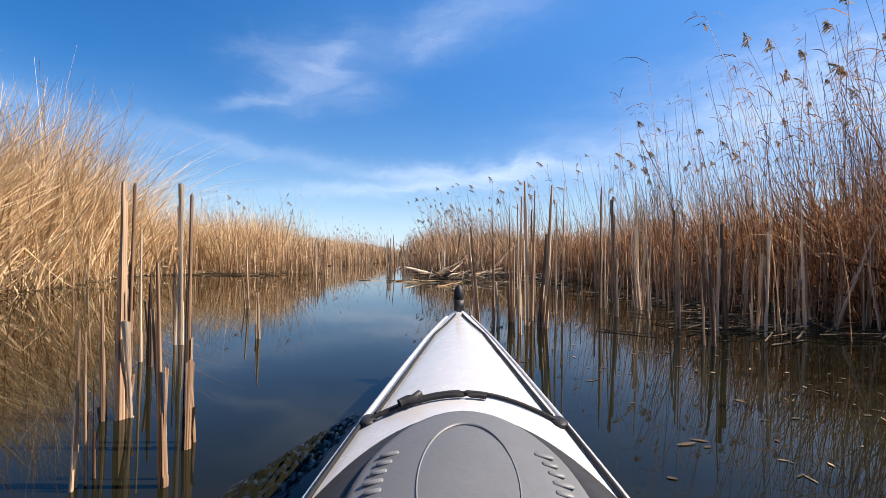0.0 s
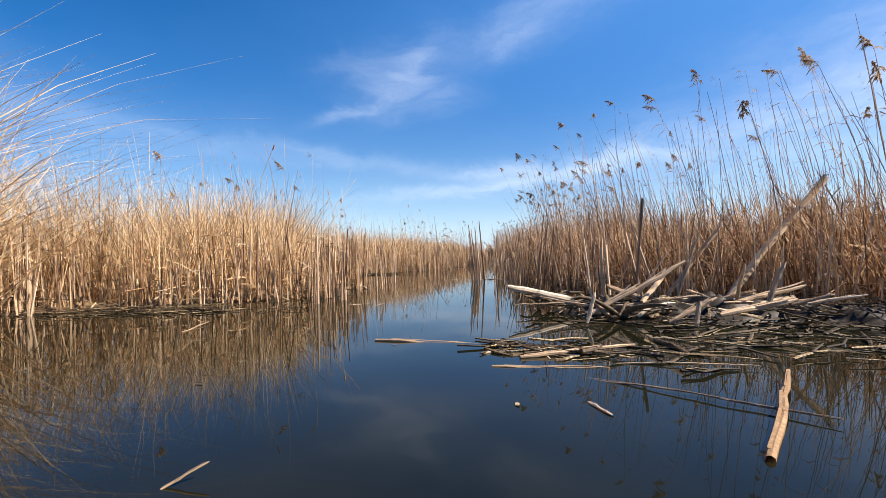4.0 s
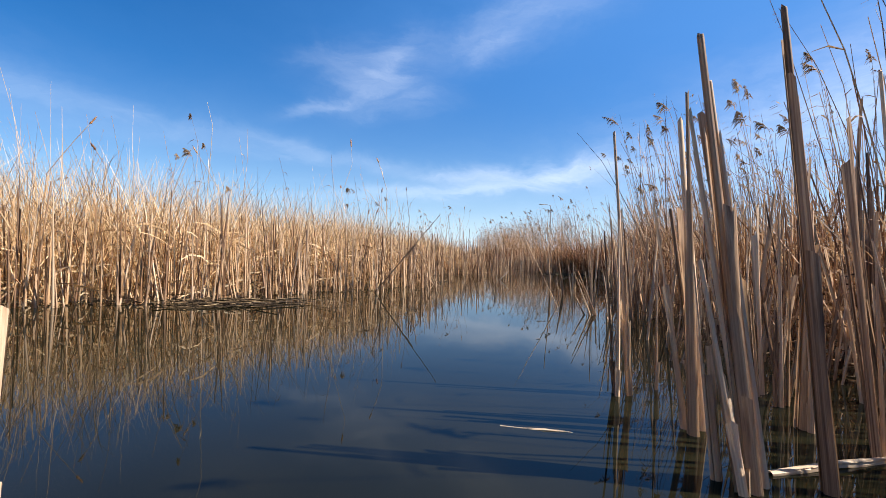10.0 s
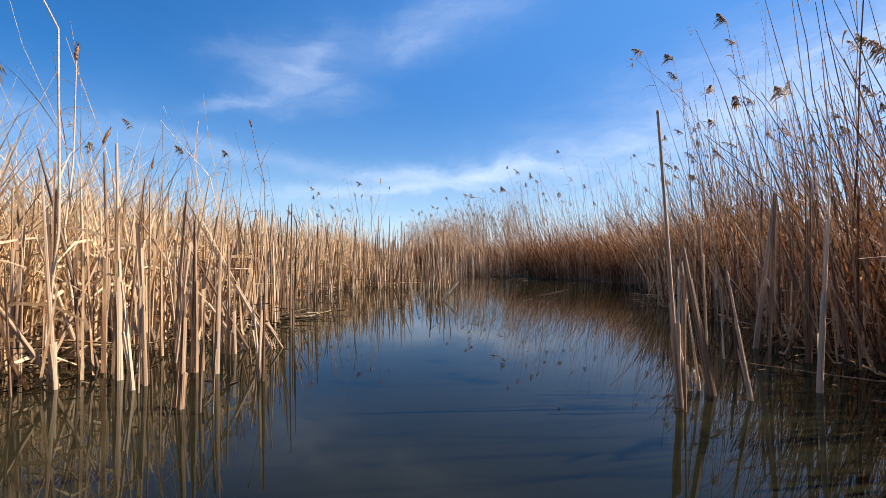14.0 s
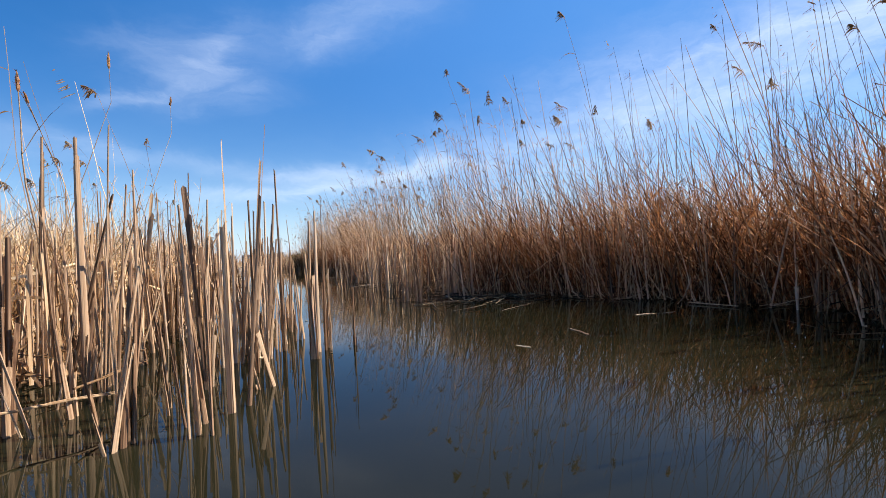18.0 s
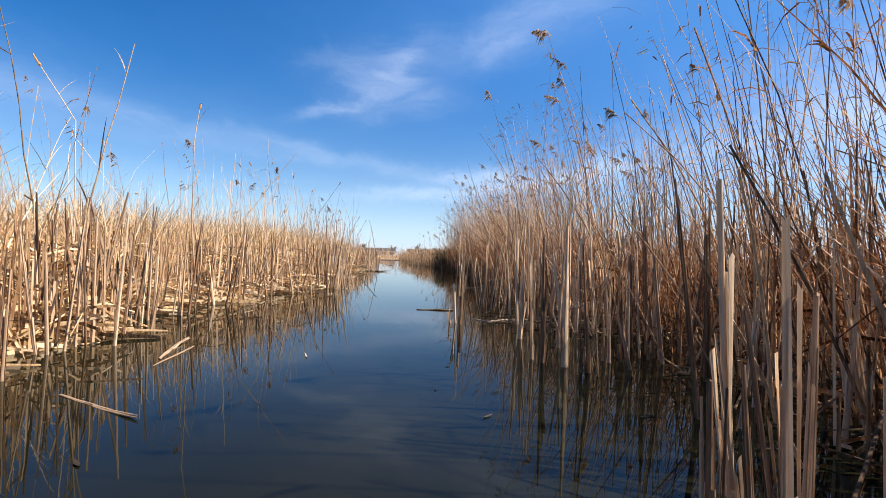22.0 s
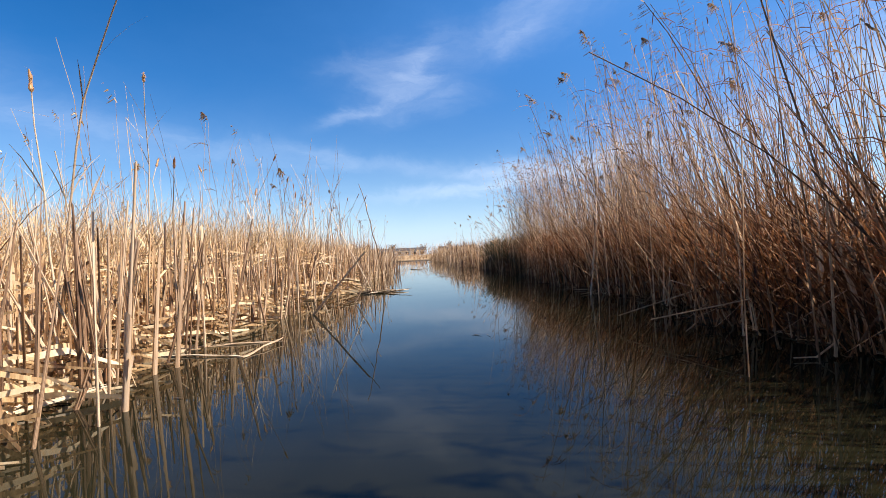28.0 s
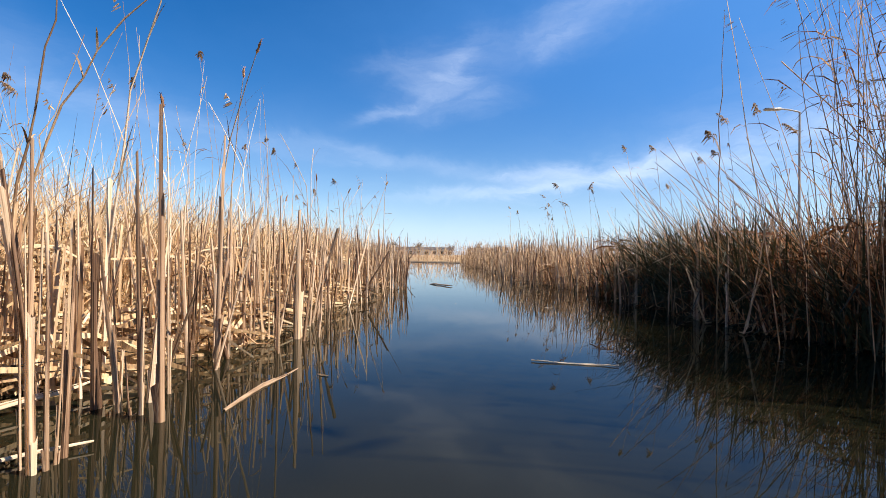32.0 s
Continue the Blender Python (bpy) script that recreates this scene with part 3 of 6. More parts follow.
stand([(0.67, 4.15, -0.09, 0.03, 0.91, 0.059), (0.67, 4.27, -0.09, 0.03, 0.85, 0.049), (0.67, 4.56, -0.01, 0, 0.18, 0.036), (0.82, 3.98, -0.03, 0.02, 0.4, 0.062), (1.19, 4.66, -0.01, 0.01, 1.26, 0.053), (1.24, 4.55, -0.04, 0.02, 1.41, 0.069), (1.29, 4.59, -0.01, 0.01, 1.12, 0.051), (1.23, 4.36, 0.01, -0.01, 1.28, 0.049), (1.1, 4.07, -0.02, 0.01, 0.79, 0.06), (1.62, 4.8, -0.01, 0.01, 1.23, 0.042), (1.19, 3.97, 0.03, -0.03, 0.84, 0.087), (1.24, 3.96, 0.03, -0.03, 1.27, 0.071), (1.47, 4.17, 0, 0, 1.36, 0.029), (1.56, 4.21, 0, 0, 0.43, 0.019)])
stand([(-2.58, 13.26, 0, 0.01, 0.93, 0.083), (-2.45, 13.47, -0.01, -0.01, 0.68, 0.037), (-2.4, 13.69, 0.02, 0.01, 0.44, 0.072), (-3.45, 13.93, 0, -0.01, 1.24, 0.048), (-3.49, 14.31, -0.01, -0.01, 1.25, 0.042), (-2.85, 14.7, -0.01, -0.01, 1.13, 0.047), (-0.2, 16.76, -0.01, 0, 0.46, 0.048), (0.4, 14.05, 0.11, -0.07, 1.17, 0.078), (0.59, 14.68, 0.18, -0.1, 1.31, 0.06), (0.57, 14.11, 0, 0, 1, 0.042)])
stand([(-2.55, 16.64, -0.04, -0.04, 0.88, 0.045), (-2.61, 16.42, 0, 0, 1.05, 0.043), (-3.21, 16.77, 0, 0, 1.21, 0.046), (-2.96, 16.7, 0.02, 0.02, 1.1, 0.04), (-2.65, 17.01, -0.01, 0, 1.07, 0.036), (-2.64, 17.2, -0.04, -0.03, 0.77, 0.039), (-2.77, 17.03, -0.01, -0.01, 0.8, 0.046), (-2.52, 17.74, -0.01, -0.01, 0.88, 0.048), (-2.78, 17.94, -0.03, -0.02, 0.73, 0.045), (-3.97, 17.36, 0.06, 0.07, 1.17, 0.05), (0.41, 17.78, -0.33, 0.16, 1.33, 0.043), (0.55, 18.3, -0.15, 0.08, 1, 0.045)])
stand([(-0.67, 18.1, -0.13, 0.07, 1.33, 0.082), (-0.62, 18.14, -0.13, 0.07, 1.21, 0.062), (-0.56, 18.37, -0.03, 0.02, 0.88, 0.038), (-0.45, 18.11, -0.1, 0.07, 1.43, 0.06), (-0.57, 18.57, -0.1, 0.04, 1.21, 0.091), (-0.69, 18.98, -0.08, 0.03, 1.27, 0.054), (-0.52, 19.09, 0, 0, 0.65, 0.028), (-0.16, 18.62, 0.02, -0.01, 1.08, 0.079), (1.1, 19.95, 0.04, -0.03, 1.78, 0.083), (0.76, 19.36, -0.04, 0.03, 1.43, 0.08), (-0.63, 18.51, -0.05, 0.02, 1.3, 0.059)])
stand([(-2.39, 25.22, -0.02, -0.01, 0.81, 0.055), (-2.06, 24.83, 0.01, 0.01, 0.48, 0.041), (-1.96, 24.77, 0.01, 0.01, 0.45, 0.027), (-2.26, 25.45, 0, 0, 0.74, 0.058), (-2.13, 25.41, 0.01, 0.01, 0.71, 0.043), (-2.23, 25.91, -0.02, -0.01, 0.72, 0.048), (-1.87, 25.27, 0.02, 0.01, 0.6, 0.032), (-2.03, 26.14, -0.47, -0.25, 1.02, 0.047), (-1.94, 26.1, -0.07, -0.02, 0.13, 0.053), (-2.52, 26.53, -0.49, -0.31, 0.99, 0.045), (-1.99, 25.69, -0.04, -0.01, 0.41, 0.033), (-2.36, 25.09, 0.01, 0.01, 0.5, 0.02), (0.27, 24.74, -0.09, 0.07, 0.68, 0.054), (0.39, 24.65, -0.06, 0.06, 0.57, 0.032), (0.61, 25.49, 0, 0, 0.58, 0.055)])
stand([(-0.97, 31.8, 0.02, 0.01, 0.79, 0.063), (-1.51, 33.17, 0.05, 0.02, 1.55, 0.052), (-0.96, 32.44, -0.01, 0, 1.36, 0.066), (-0.15, 33.55, 0.09, 0.01, 1.11, 0.12), (-0.27, 33.62, 0.05, 0.01, 1.08, 0.065), (-1.27, 35.88, 0.06, 0.01, 1.91, 0.056)])
stand([(-0.16, 32.66, 0.07, 0.03, 0.86, 0.049), (-0.23, 32.7, 0.03, 0.02, 0.69, 0.041), (-0.27, 32.72, 0.01, 0.01, 1.03, 0.035), (-0.1, 32.94, 0.02, 0.01, 1.06, 0.053), (0.01, 32.98, -0.01, 0, 1.29, 0.047), (0.2, 32.59, 0.01, 0, 0.89, 0.044), (0.24, 32.8, 0.01, 0, 0.97, 0.044), (0.29, 32.83, 0.01, 0, 1.07, 0.034), (0.49, 32.9, 0, 0, 0.62, 0.028), (0.54, 32.91, 0.12, -0.01, 0.55, 0.021), (0.63, 32.84, -0.01, 0, 0.12, 0.032), (-0.1, 32.89, -0.02, -0.01, 0.66, 0.04)], extra=1)
stand([(-0.16, 34.05, -0.07, -0.05, 0.87, 0.091), (-0.05, 34.04, -0.02, -0.01, 0.93, 0.056), (0.03, 34.28, -0.03, -0.01, 0.63, 0.062), (-0.25, 34.65, 0.04, 0.02, 0.9, 0.047), (-0.64, 35.16, 0, 0, 1, 0.058), (0.36, 33.94, 0.01, 0, 0.48, 0.032), (-0.29, 34.05, 0.01, 0.01, 0.55, 0.035), (-0.23, 34.58, 0.01, 0, 0.38, 0.036)], extra=2)
stand([(2.27, 35.47, -0.25, 0.16, 0.66, 0.026), (2.13, 35.25, -0.04, 0.03, 0.59, 0.03), (1.58, 35.45, -0.06, 0.02, 0.47, 0.025), (1.52, 35.72, -0.07, 0.02, 0.57, 0.034), (2.56, 36.8, -0.07, 0.04, 0.52, 0.061), (1.98, 35.48, -0.03, 0.02, 0.9, 0.021)])
stand([(0.8, 39.26, -0.03, 0, 0.38, 0.045), (0.85, 39.17, 0.02, 0, 0.48, 0.045), (0.82, 39.79, 0, 0, 0.9, 0.028), (1.28, 40.93, -0.03, 0.01, 0.87, 0.058), (1.4, 39.33, -0.04, 0.02, 1.14, 0.046), (1.99, 39.97, -0.39, 0.17, 1.59, 0.054), (1.57, 39.84, -0.02, 0.01, 1.49, 0.044), (1.41, 40.44, -0.04, 0.01, 1.97, 0.024), (1.82, 41.13, 0.04, -0.02, 1.04, 0.045), (2.09, 40.47, -0.02, 0.01, 1.37, 0.074)])
stand([(-1.97, 43.29, 0, 0, 1.05, 0.041), (-2.02, 43.52, -0.01, -0.01, 0.6, 0.03), (-1.96, 43.71, 0.01, 0.01, 1.62, 0.028), (-1.99, 43.94, -0.08, -0.09, 0.67, 0.032), (-1.8, 44.04, -0.04, -0.03, 0.5, 0.033), (-2.16, 43.53, -0.01, -0.02, 0.29, 0.04), (-2.02, 43.68, 0.01, 0.01, 0.21, 0.033), (-2.23, 43.99, 0.02, 0.02, 1.29, 0.033)])
stand([(-2.99, 52.19, -0.13, -0.18, 0.77, 0.042), (-2.77, 52.18, -0.01, -0.01, 0.61, 0.028), (-2.73, 52.18, 0, 0, 0.31, 0.012), (-3.52, 52.65, -0.04, -0.05, 0.47, 0.019), (-4.38, 54.33, -0.07, -0.06, 2.65, 0.046), (-3.97, 55.7, 0.01, 0, 1.3, 0.049), (-3.36, 53.27, 0.01, 0.01, 0.85, 0.03), (-3.93, 53.2, 0, 0, 1.33, 0.015)])
stand([(-3.64, 54.95, -0.01, -0.01, 1.21, 0.059), (-3.99, 55, -0.01, -0.02, 0.98, 0.041), (-3.66, 54.52, -0.01, -0.02, 0.7, 0.035), (-4.42, 55.08, 0, 0, 1.13, 0.049), (-3.68, 54.63, 0.01, 0.01, 0.59, 0.028), (-3.96, 55.07, -0.01, -0.02, 0.57, 0.037), (-3.76, 54.99, 0, 0, 0.38, 0.031), (-4.48, 56.02, 0, 0, 0.94, 0.043), (-4.22, 56.28, 0.01, 0.01, 0.66, 0.054), (-3.97, 56.57, 0, 0, 0.96, 0.067), (-3.9, 56.18, -0.02, -0.01, 0.55, 0.037)])
stand([(-2.76, 24.11, -0.16, -0.09, 1.06, 0.031), (-3.9, 24.56, 0, 0, 1.48, 0.036), (-2.12, 26.62, -0.21, -0.04, 0.27, 0.053), (-0.23, 22.82, -0.55, 0.19, 1.17, 0.016), (0.02, 24.6, -0.08, 0.03, 1.27, 0.042)])


stand([(2.68, 3.61, -0.02, 0.01, 0.94, 0.085), (2.41, 5.47, 0, 0, 1.51, 0.056), (2.24, 4.7, -0.03, 0.02, 1.27, 0.054), (2.91, 5.49, -0.04, 0.02, 1.6, 0.064), (3.36, 5.82, -0.03, 0.02, 0.64, 0.068), (2.95, 4.72, -0.02, 0.01, 1.29, 0.055), (3.25, 4.72, 0, 0, 1.18, 0.074), (0.84, 4.28, -0.03, 0, 1.11, 0.032), (1.01, 4.28, -0.03, 0.01, 1.14, 0.049), (0.93, 3.66, -0.02, 0, 1.07, 0.042), (4.12, 4.98, 0.01, -0.01, 1.29, 0.066), (4.29, 4.75, 0.02, -0.02, 1.07, 0.051), (4.99, 5.27, 0, 0, 1.06, 0.07)])


# the loose stand that the channel narrows at, thinning out towards the open water
rows = []
for i in range(84):
    y = float(rng.uniform(31.4, 34.4))
    edge = float(np.interp(y, [31.4, 32.2, 33.4, 34.4], [-0.15, 0.15, 0.3, -0.1]))
    x = edge - 2.2 * float(rng.random()) ** 1.3
    rows.append((x, y, float(rng.normal(0.0, 0.07)), float(rng.normal(0, 0.06)), float(rng.uniform(0.35, 1.05)) if rng.random() < 0.85 else float(rng.uniform(1.05, 1.4)), float(rng.uniform(0.02, 0.045))))
for i in range(0, 84, 21):
    stand(rows[i:i + 21], "loose stand of pale dry cattail stalks in open water")


# single stalks in the shallows before the reed wall
stand([(float(rng.uniform(2.2, 4.3)), float(rng.uniform(2.8, 6.8)), float(rng.normal(-0.02, 0.05)), float(rng.normal(0, 0.04)), float(rng.uniform(0.6, 1.35)), float(rng.uniform(0.025, 0.05))) for i in range(36)],
      "grey-brown broken cattail stalks standing in the shallows")


stand([(1.48, 35.83, -0.04, -0.01, 0.82, 0.042), (1.45, 35.6, -0.03, -0.01, 0.73, 0.049), (1.48, 35.63, 0.01, -0.01, 0.6, 0.033), (1.54, 35.51, -0.02, -0.01, 0.68, 0.036), (1.63, 35.6, -0.02, -0.01, 0.62, 0.026), (1.55, 35.54, -0.01, -0.01, 0.54, 0.022), (2.07, 36.07, 0.05, -0.01, 0.66, 0.04), (2.42, 36.5, 0.06, -0.01, 0.61, 0.039),
       (2.69, 36.82, -0.05, -0.0, 0.32, 0.038), (2.08, 35.84, -0.03, -0.01, 0.7, 0.043), (2.22, 35.91, 0.03, -0.01, 1.05, 0.061), (2.22, 35.96, -0.03, -0.01, 0.72, 0.038), (2.79, 36.51, 0.08, -0.01, 0.81, 0.094), (2.82, 36.51, 0.09, -0.01, 0.84, 0.044), (3.04, 38.13, 0.16, -0.01, 0.87, 0.048), (2.83, 37.86, -0.03, -0.01, 0.8, 0.054), (1.4, 37.74, -0.01, -0.01, 0.78, 0.057), (1.51, 37.62, -0.01, -0.01, 0.85, 0.061), (1.62, 37.5, -0.04, -0.01, 0.74, 0.045), (1.34, 38.52, 0.02, -0.01, 0.72, 0.054), (1.92, 37.84, -0.04, -0.02, 0.8, 0.051)],
      "sheaves of grey-tan broken cattail stalks standing before the shaded bank", 1)
# stalks standing out in the water before the shaded bank
for y0, y1, count in ((13.6, 17.0, 34), (17.0, 20.0, 36), (20.0, 23.0, 30), (23.0, 26.0, 22), (37.0, 38.6, 6), (38.6, 40.5, 18), (40.5, 43.0, 20)):
    rows = []
    for i in range(count):
        y = float(rng.uniform(y0, y1))
        x = float(right_x(y)) + 0.15 - 0.95 * float(rng.random())
        if off_course(x, y) > 0.62:
            rows.append((x, y, float(rng.normal(-0.03, 0.09)), float(rng.normal(0, 0.06)), float(rng.uniform(0.5, 1.3)), float(rng.uniform(0.022, 0.05))))
    stand(rows, "grey-tan broken cattail stalks standing before the shaded bank")


# ---- loose stalks and sticks ----
def stick(x, y, dx, dy, dz, w, label="snapped pale reed stalk lying on the water", z=0.0, mat=None):
    """One fallen stalk from its foot to its tip."""
    d = Vector((dx, dy, dz))
    w = min(w, 0.1) if dz > 0.12 else max(0.01, min(w * 0.5, 0.035))
    length = max(d.length, 0.12)
    k = 9
    s = np.linspace(0, 1, k)
    seed = np.random.default_rng(int(abs(x * 977 + y * 131)) % 99991)
    p = np.zeros((1, k, 3))
    p[0, :, 0] = s * length
    p[0, :, 1:] = np.cumsum(seed.normal(0, 0.006 * length, (k, 2)), 0)
    rad = np.interp(s, [0, 0.04, 0.5, 0.95, 1], [0.40, 0.5, 0.46, 0.38, 0.22])[None] * w * (1 + seed.normal(0, 0.05, (1, k)))
    parts = [tubes(p, rad, 7, 0.8, np.array([1.57]))]
    n = 4
    for j in range(3):
        a, b = sorted(seed.uniform(0.0, 1.0, 2))
        q = np.linspace(a, min(1, b + 0.15), n)
        line = np.zeros((1, n, 3))
        line[0, :, 0] = q * length
        line[0, :, 1] = np.interp(q, s, p[0, :, 1]) + seed.normal(0, 0.15) * w
        line[0, :, 2] = np.interp(q, s, p[0, :, 2]) + w * 0.36 + np.linspace(0, seed.uniform(0, 0.3) * w, n)
        parts.append(ribbons(line, np.full((1, n), w * 0.16), np.array([[0.0, 1.0, 0.2]])))
    ob = new("fallen_stalk", mesh_of("fallen_stalk", *joined(parts), mat or M_LOG))
    d.normalize()
    ob.matrix_world = Matrix.Translation((x, y, z + w * 0.12)) @ Vector((1, 0, 0)).rotation_difference(d).to_matrix().to_4x4()
    return tagged(ob, label, "stalk", "fallen stalks")


for row in [(2.22, 12.52, 1.4, 0.55, 1.42, 0.1), (1.77, 13.0, 0.75, 0.2, 0.9, 0.05), (2.39, 14.19, 0.2, -0.08, 0.4, 0.081), (3.11, 14.1, 0.54, -0.33, 0.43, 0.126), (-1.14, 8.53, 0.1, 0.07, 0.05, 0.014)]:
    stick(*row, label="thick bleached reed stalk resting on the debris mound")
for row in [(-0.45, 29.37, 0.25, 0.01, 0.26, 0.037), (1.11, 29.7, 0.34, -0.39, 0.13, 0.026), (-0.54, 29.36, 0.01, 0, 0.12, 0.033), (0.63, 28.94, 0.11, -0.11, 0.05, 0.015), (0.79, 28.85, 0.09, -0.11, 0.02, 0.012)]:
    stick(*row)
for i in range(9):
    y = rng.uniform(31.5, 33.6)
    x = rng.uniform(-1.6, -0.55)
    a = rng.normal(0.3, 0.7)
    l = rng.uniform(0.2, 0.6)
    stick(x, y, l * math.cos(a), l * math.sin(a), rng.normal(0, 0.04), rng.uniform(0.018, 0.045), "flat brown broken leaf caught between standing stalks", rng.uniform(0.02, 0.16), M_REED)
for row in [(-0.84, 37.37, -0.21, 0.62, 0, 0.039), (-0.05, 37.57, -0.05, 0.1, 0, 0.018)]:
    stick(*row)
for row in [(-3.48, 55.1, -0.05, 0.88, 0, 0.038), (-2.27, 56.28, 0.5, -0.01, 0, 0.024), (-4.4, 62.99, 0.6, -0.65, 0, 0.073)]:
    stick(*row)
for row in [(-1.73, 12.92, 0.08, 0.34, 0, 0.024), (-2.17, 13.03, 0.32, 0.21, 0, 0.014)]:
    stick(*row)
for row in [(-3.54, 15.05, -0.26, 0.79, 0, 0.057), (-2.61, 15.71, -0.76, 1.85, 0, 0.058), (-0.93, 15.1, 0.04, -0.43, 0, 0.029)]:
    stick(*row)
for row in [(-2.68, 52.16, 0.02, 0.48, 0, 0.018), (-2.62, 52.17, 0.1, 0.14, 0, 0.024), (-5.14, 53.47, 0.86, 1, 0, 0.052)]:
    stick(*row)
for row in [(-2.54, 50.14, 0.22, 0.11, 0.44, 0.023), (-2.73, 51.6, -0.64, -0.49, 1.56, 0.014), (-2.65, 51.66, 0.17, 0.76, 0, 0.042)]:
    stick(*row)
for row in [(-1.1, 10.69, 1.55, -0.23, 0, 0.078)]:
    stick(*row)
for row in [(-2.97, 16.41, -0.28, 0.47, 0, 0.029), (-0.55, 18.21, 0.71, 0.2, 0, 0.06), (-1.34, 18.52, 0.43, -0.07, 0, 0.017)]:
    stick(*row)
for row in [(2.93, 32.94, 0.37, -0.06, 0, 0.028), (2.1, 32.65, -0.04, -0.31, 0, 0.016), (1.49, 32.32, 0.05, -0.11, 0, 0.016), (-0.19, 32.76, 0.1, 0.07, 0, 0.026), (2.33, 35.47, 0.94, 0.19, 0, 0.046)]:
    stick(*row)
for row in [(-1.18, 36.17, 0.11, 0.28, 0, 0.034), (-0.79, 36.69, 0.51, -0.2, 0, 0.028), (-0.77, 37.22, -0.19, 1.02, 0, 0.025), (2.1, 36.09, -0.16, -0.93, 0, 0.029), (2.08, 35.17, 0.36, 0.17, 0, 0.024)]:
    stick(*row)
for row in [(-2.66, 45.62, 0.2, 0.42, 0.03, 0.05), (-2.72, 45.75, -0.15, 0.5, 0.02, 0.04), (-2.95, 47.2, 1.05, 0.25, 0, 0.03), (-2.2, 46.81, 0.0, 0.56, 0.03, 0.03), (-2.9, 46.9, 0.75, -0.05, 0, 0.026), (-2.35, 40.9, 0.45, 0.6, 0.1, 0.035), (-2.1, 43.2, 0.25, 0.5, 0, 0.03),
            (-4.4, 53.8, 0.75, 0.9, 0.02, 0.045), (-4.3, 54.0, 0.1, 1.2, 0.03, 0.05), (-2.75, 51.5, 0.6, 0.42, 0.02, 0.06), (-2.62, 51.62, 0.42, 0.2, 0.01, 0.04), (-2.7, 51.75, 0.5, 0.12, 0.02, 0.05)]:
    stick(*row)
for row in [(1.99, 35.67, 0.37, 0.02, 0.0, 0.03), (2.46, 36.08, 0.45, 0.34, 0.05, 0.07), (2.44, 37.79, 0.46, 0.12, 0.0, 0.03)]:
    stick(*row)
for row in [(1.12, 39.46, 0.43, 0.25, 0, 0.026), (0.97, 39.59, 0.22, -0.25, 0, 0.021), (1.62, 39.64, 0.15, 0.07, 0, 0.02)]:
    stick(*row)


stick(0.60, 8.82, 0.61, 0.87, 0.05, 0.07, "brown snapped stalk stump floating beside the mound", mat=M_REED)
stick(0.25, 9.73, 0.78, -0.59, 0, 0.022, "long thin grey branch floating before the mound", mat=M_TWIG)
stick(0.31, 40.2, 0.44, 0.03, 0, 0.05, "dark waterlogged stalk floating on the water", mat=M_LITTER)


# ---- reed beds along both banks ----
def scatter(side, y0, y1, count, in0, in1, power=1.0):
    """Feet of plants between y0 and y1, from in0 to in1 metres behind the bank's edge."""
    y = rng.uniform(y0, y1, count)
    i = in0 + (in1 - in0) * rng.random(count) ** power
    ragged = 0.35 * np.sin(y * 1.7 + (3 if side > 0 else 0)) * np.sin(y * 0.63) + 0.18 * np.sin(y * 5.1)
    x = (right_x(y) + i + ragged * 0.6) if side > 0 else (left_x(y) - i - ragged * 0.6)
    return np.stack([x, y, np.zeros(count)], 1)


def fullness(y0):
    """The beds thin out at the channel's closed south end."""
    return 0.3 if y0 < -1 else 1.0


def stuff(name, parts, mat, label, category):
    ob = new(name, mesh_of(name, *joined(parts), mat))
    return tagged(ob, label, category, kind="stuff")


def mat_of_grass(side, y0, y1, per, in0, in1, height, low, high, bow, wide, k=5, broken=0.2, lean=0.35, toward=None):
    wide *= 1.75
    n = int(0.64 * per * fullness(y0) * (y1 - y0))
    b = scatter(side, y0, y1, n, in0, in1)
    b[:, 2] = -0.02
    h = height(b[:, 1]) * rng.uniform(low, high, n)
    turn = rng.random(n) * 6.283 if toward is None else rng.normal(toward, 0.9, n)
    p = curved(b, h, rng.uniform(0, lean, n), turn, np.abs(rng.normal(0, bow, n)), k)
    p = kinked(p, broken, 1.0, 0.6)
    over = (p[..., 0] - left_x(p[..., 1])).max(1) if side < 0 else (right_x(p[..., 1]) - p[..., 0]).max(1)
    p = p[clear(p) & (over < 0.7)]
    n = len(p)
    a = rng.random(n) * 6.283
    w = wide * rng.uniform(0.6, 1.5, n)[:, None] * np.interp(np.linspace(0, 1, k), [0, 0.4, 1], [0.8, 1, 0.15])[None]
    return ribbons(p, w, np.stack([np.cos(a), np.sin(a), 0 * a], 1))


def mass_of_stalks(side, y0, y1, per, in0, in1, low, high, thick, k=4, broken=0.22):
    n = int(per * fullness(y0) * (y1 - y0))
    b = scatter(side, y0, y1, n, in0, in1)
    b[:, 2] = -0.15
    h = rng.uniform(low, high, n) + 0.15
    p = curved(b, h, np.abs(rng.normal(0, 0.13, n)), rng.random(n) * 6.283, np.zeros(n), k)
    p = kinked(p, broken, 1.0, 0.6)
    p = p[clear(p)]
    n = len(p)
    rad = thick * rng.uniform(0.6, 1.5, n)[:, None] * np.linspace(1, 0.55, k)[None]
    return tubes(p, rad, 3, 0.8, rng.random(n) * 3)


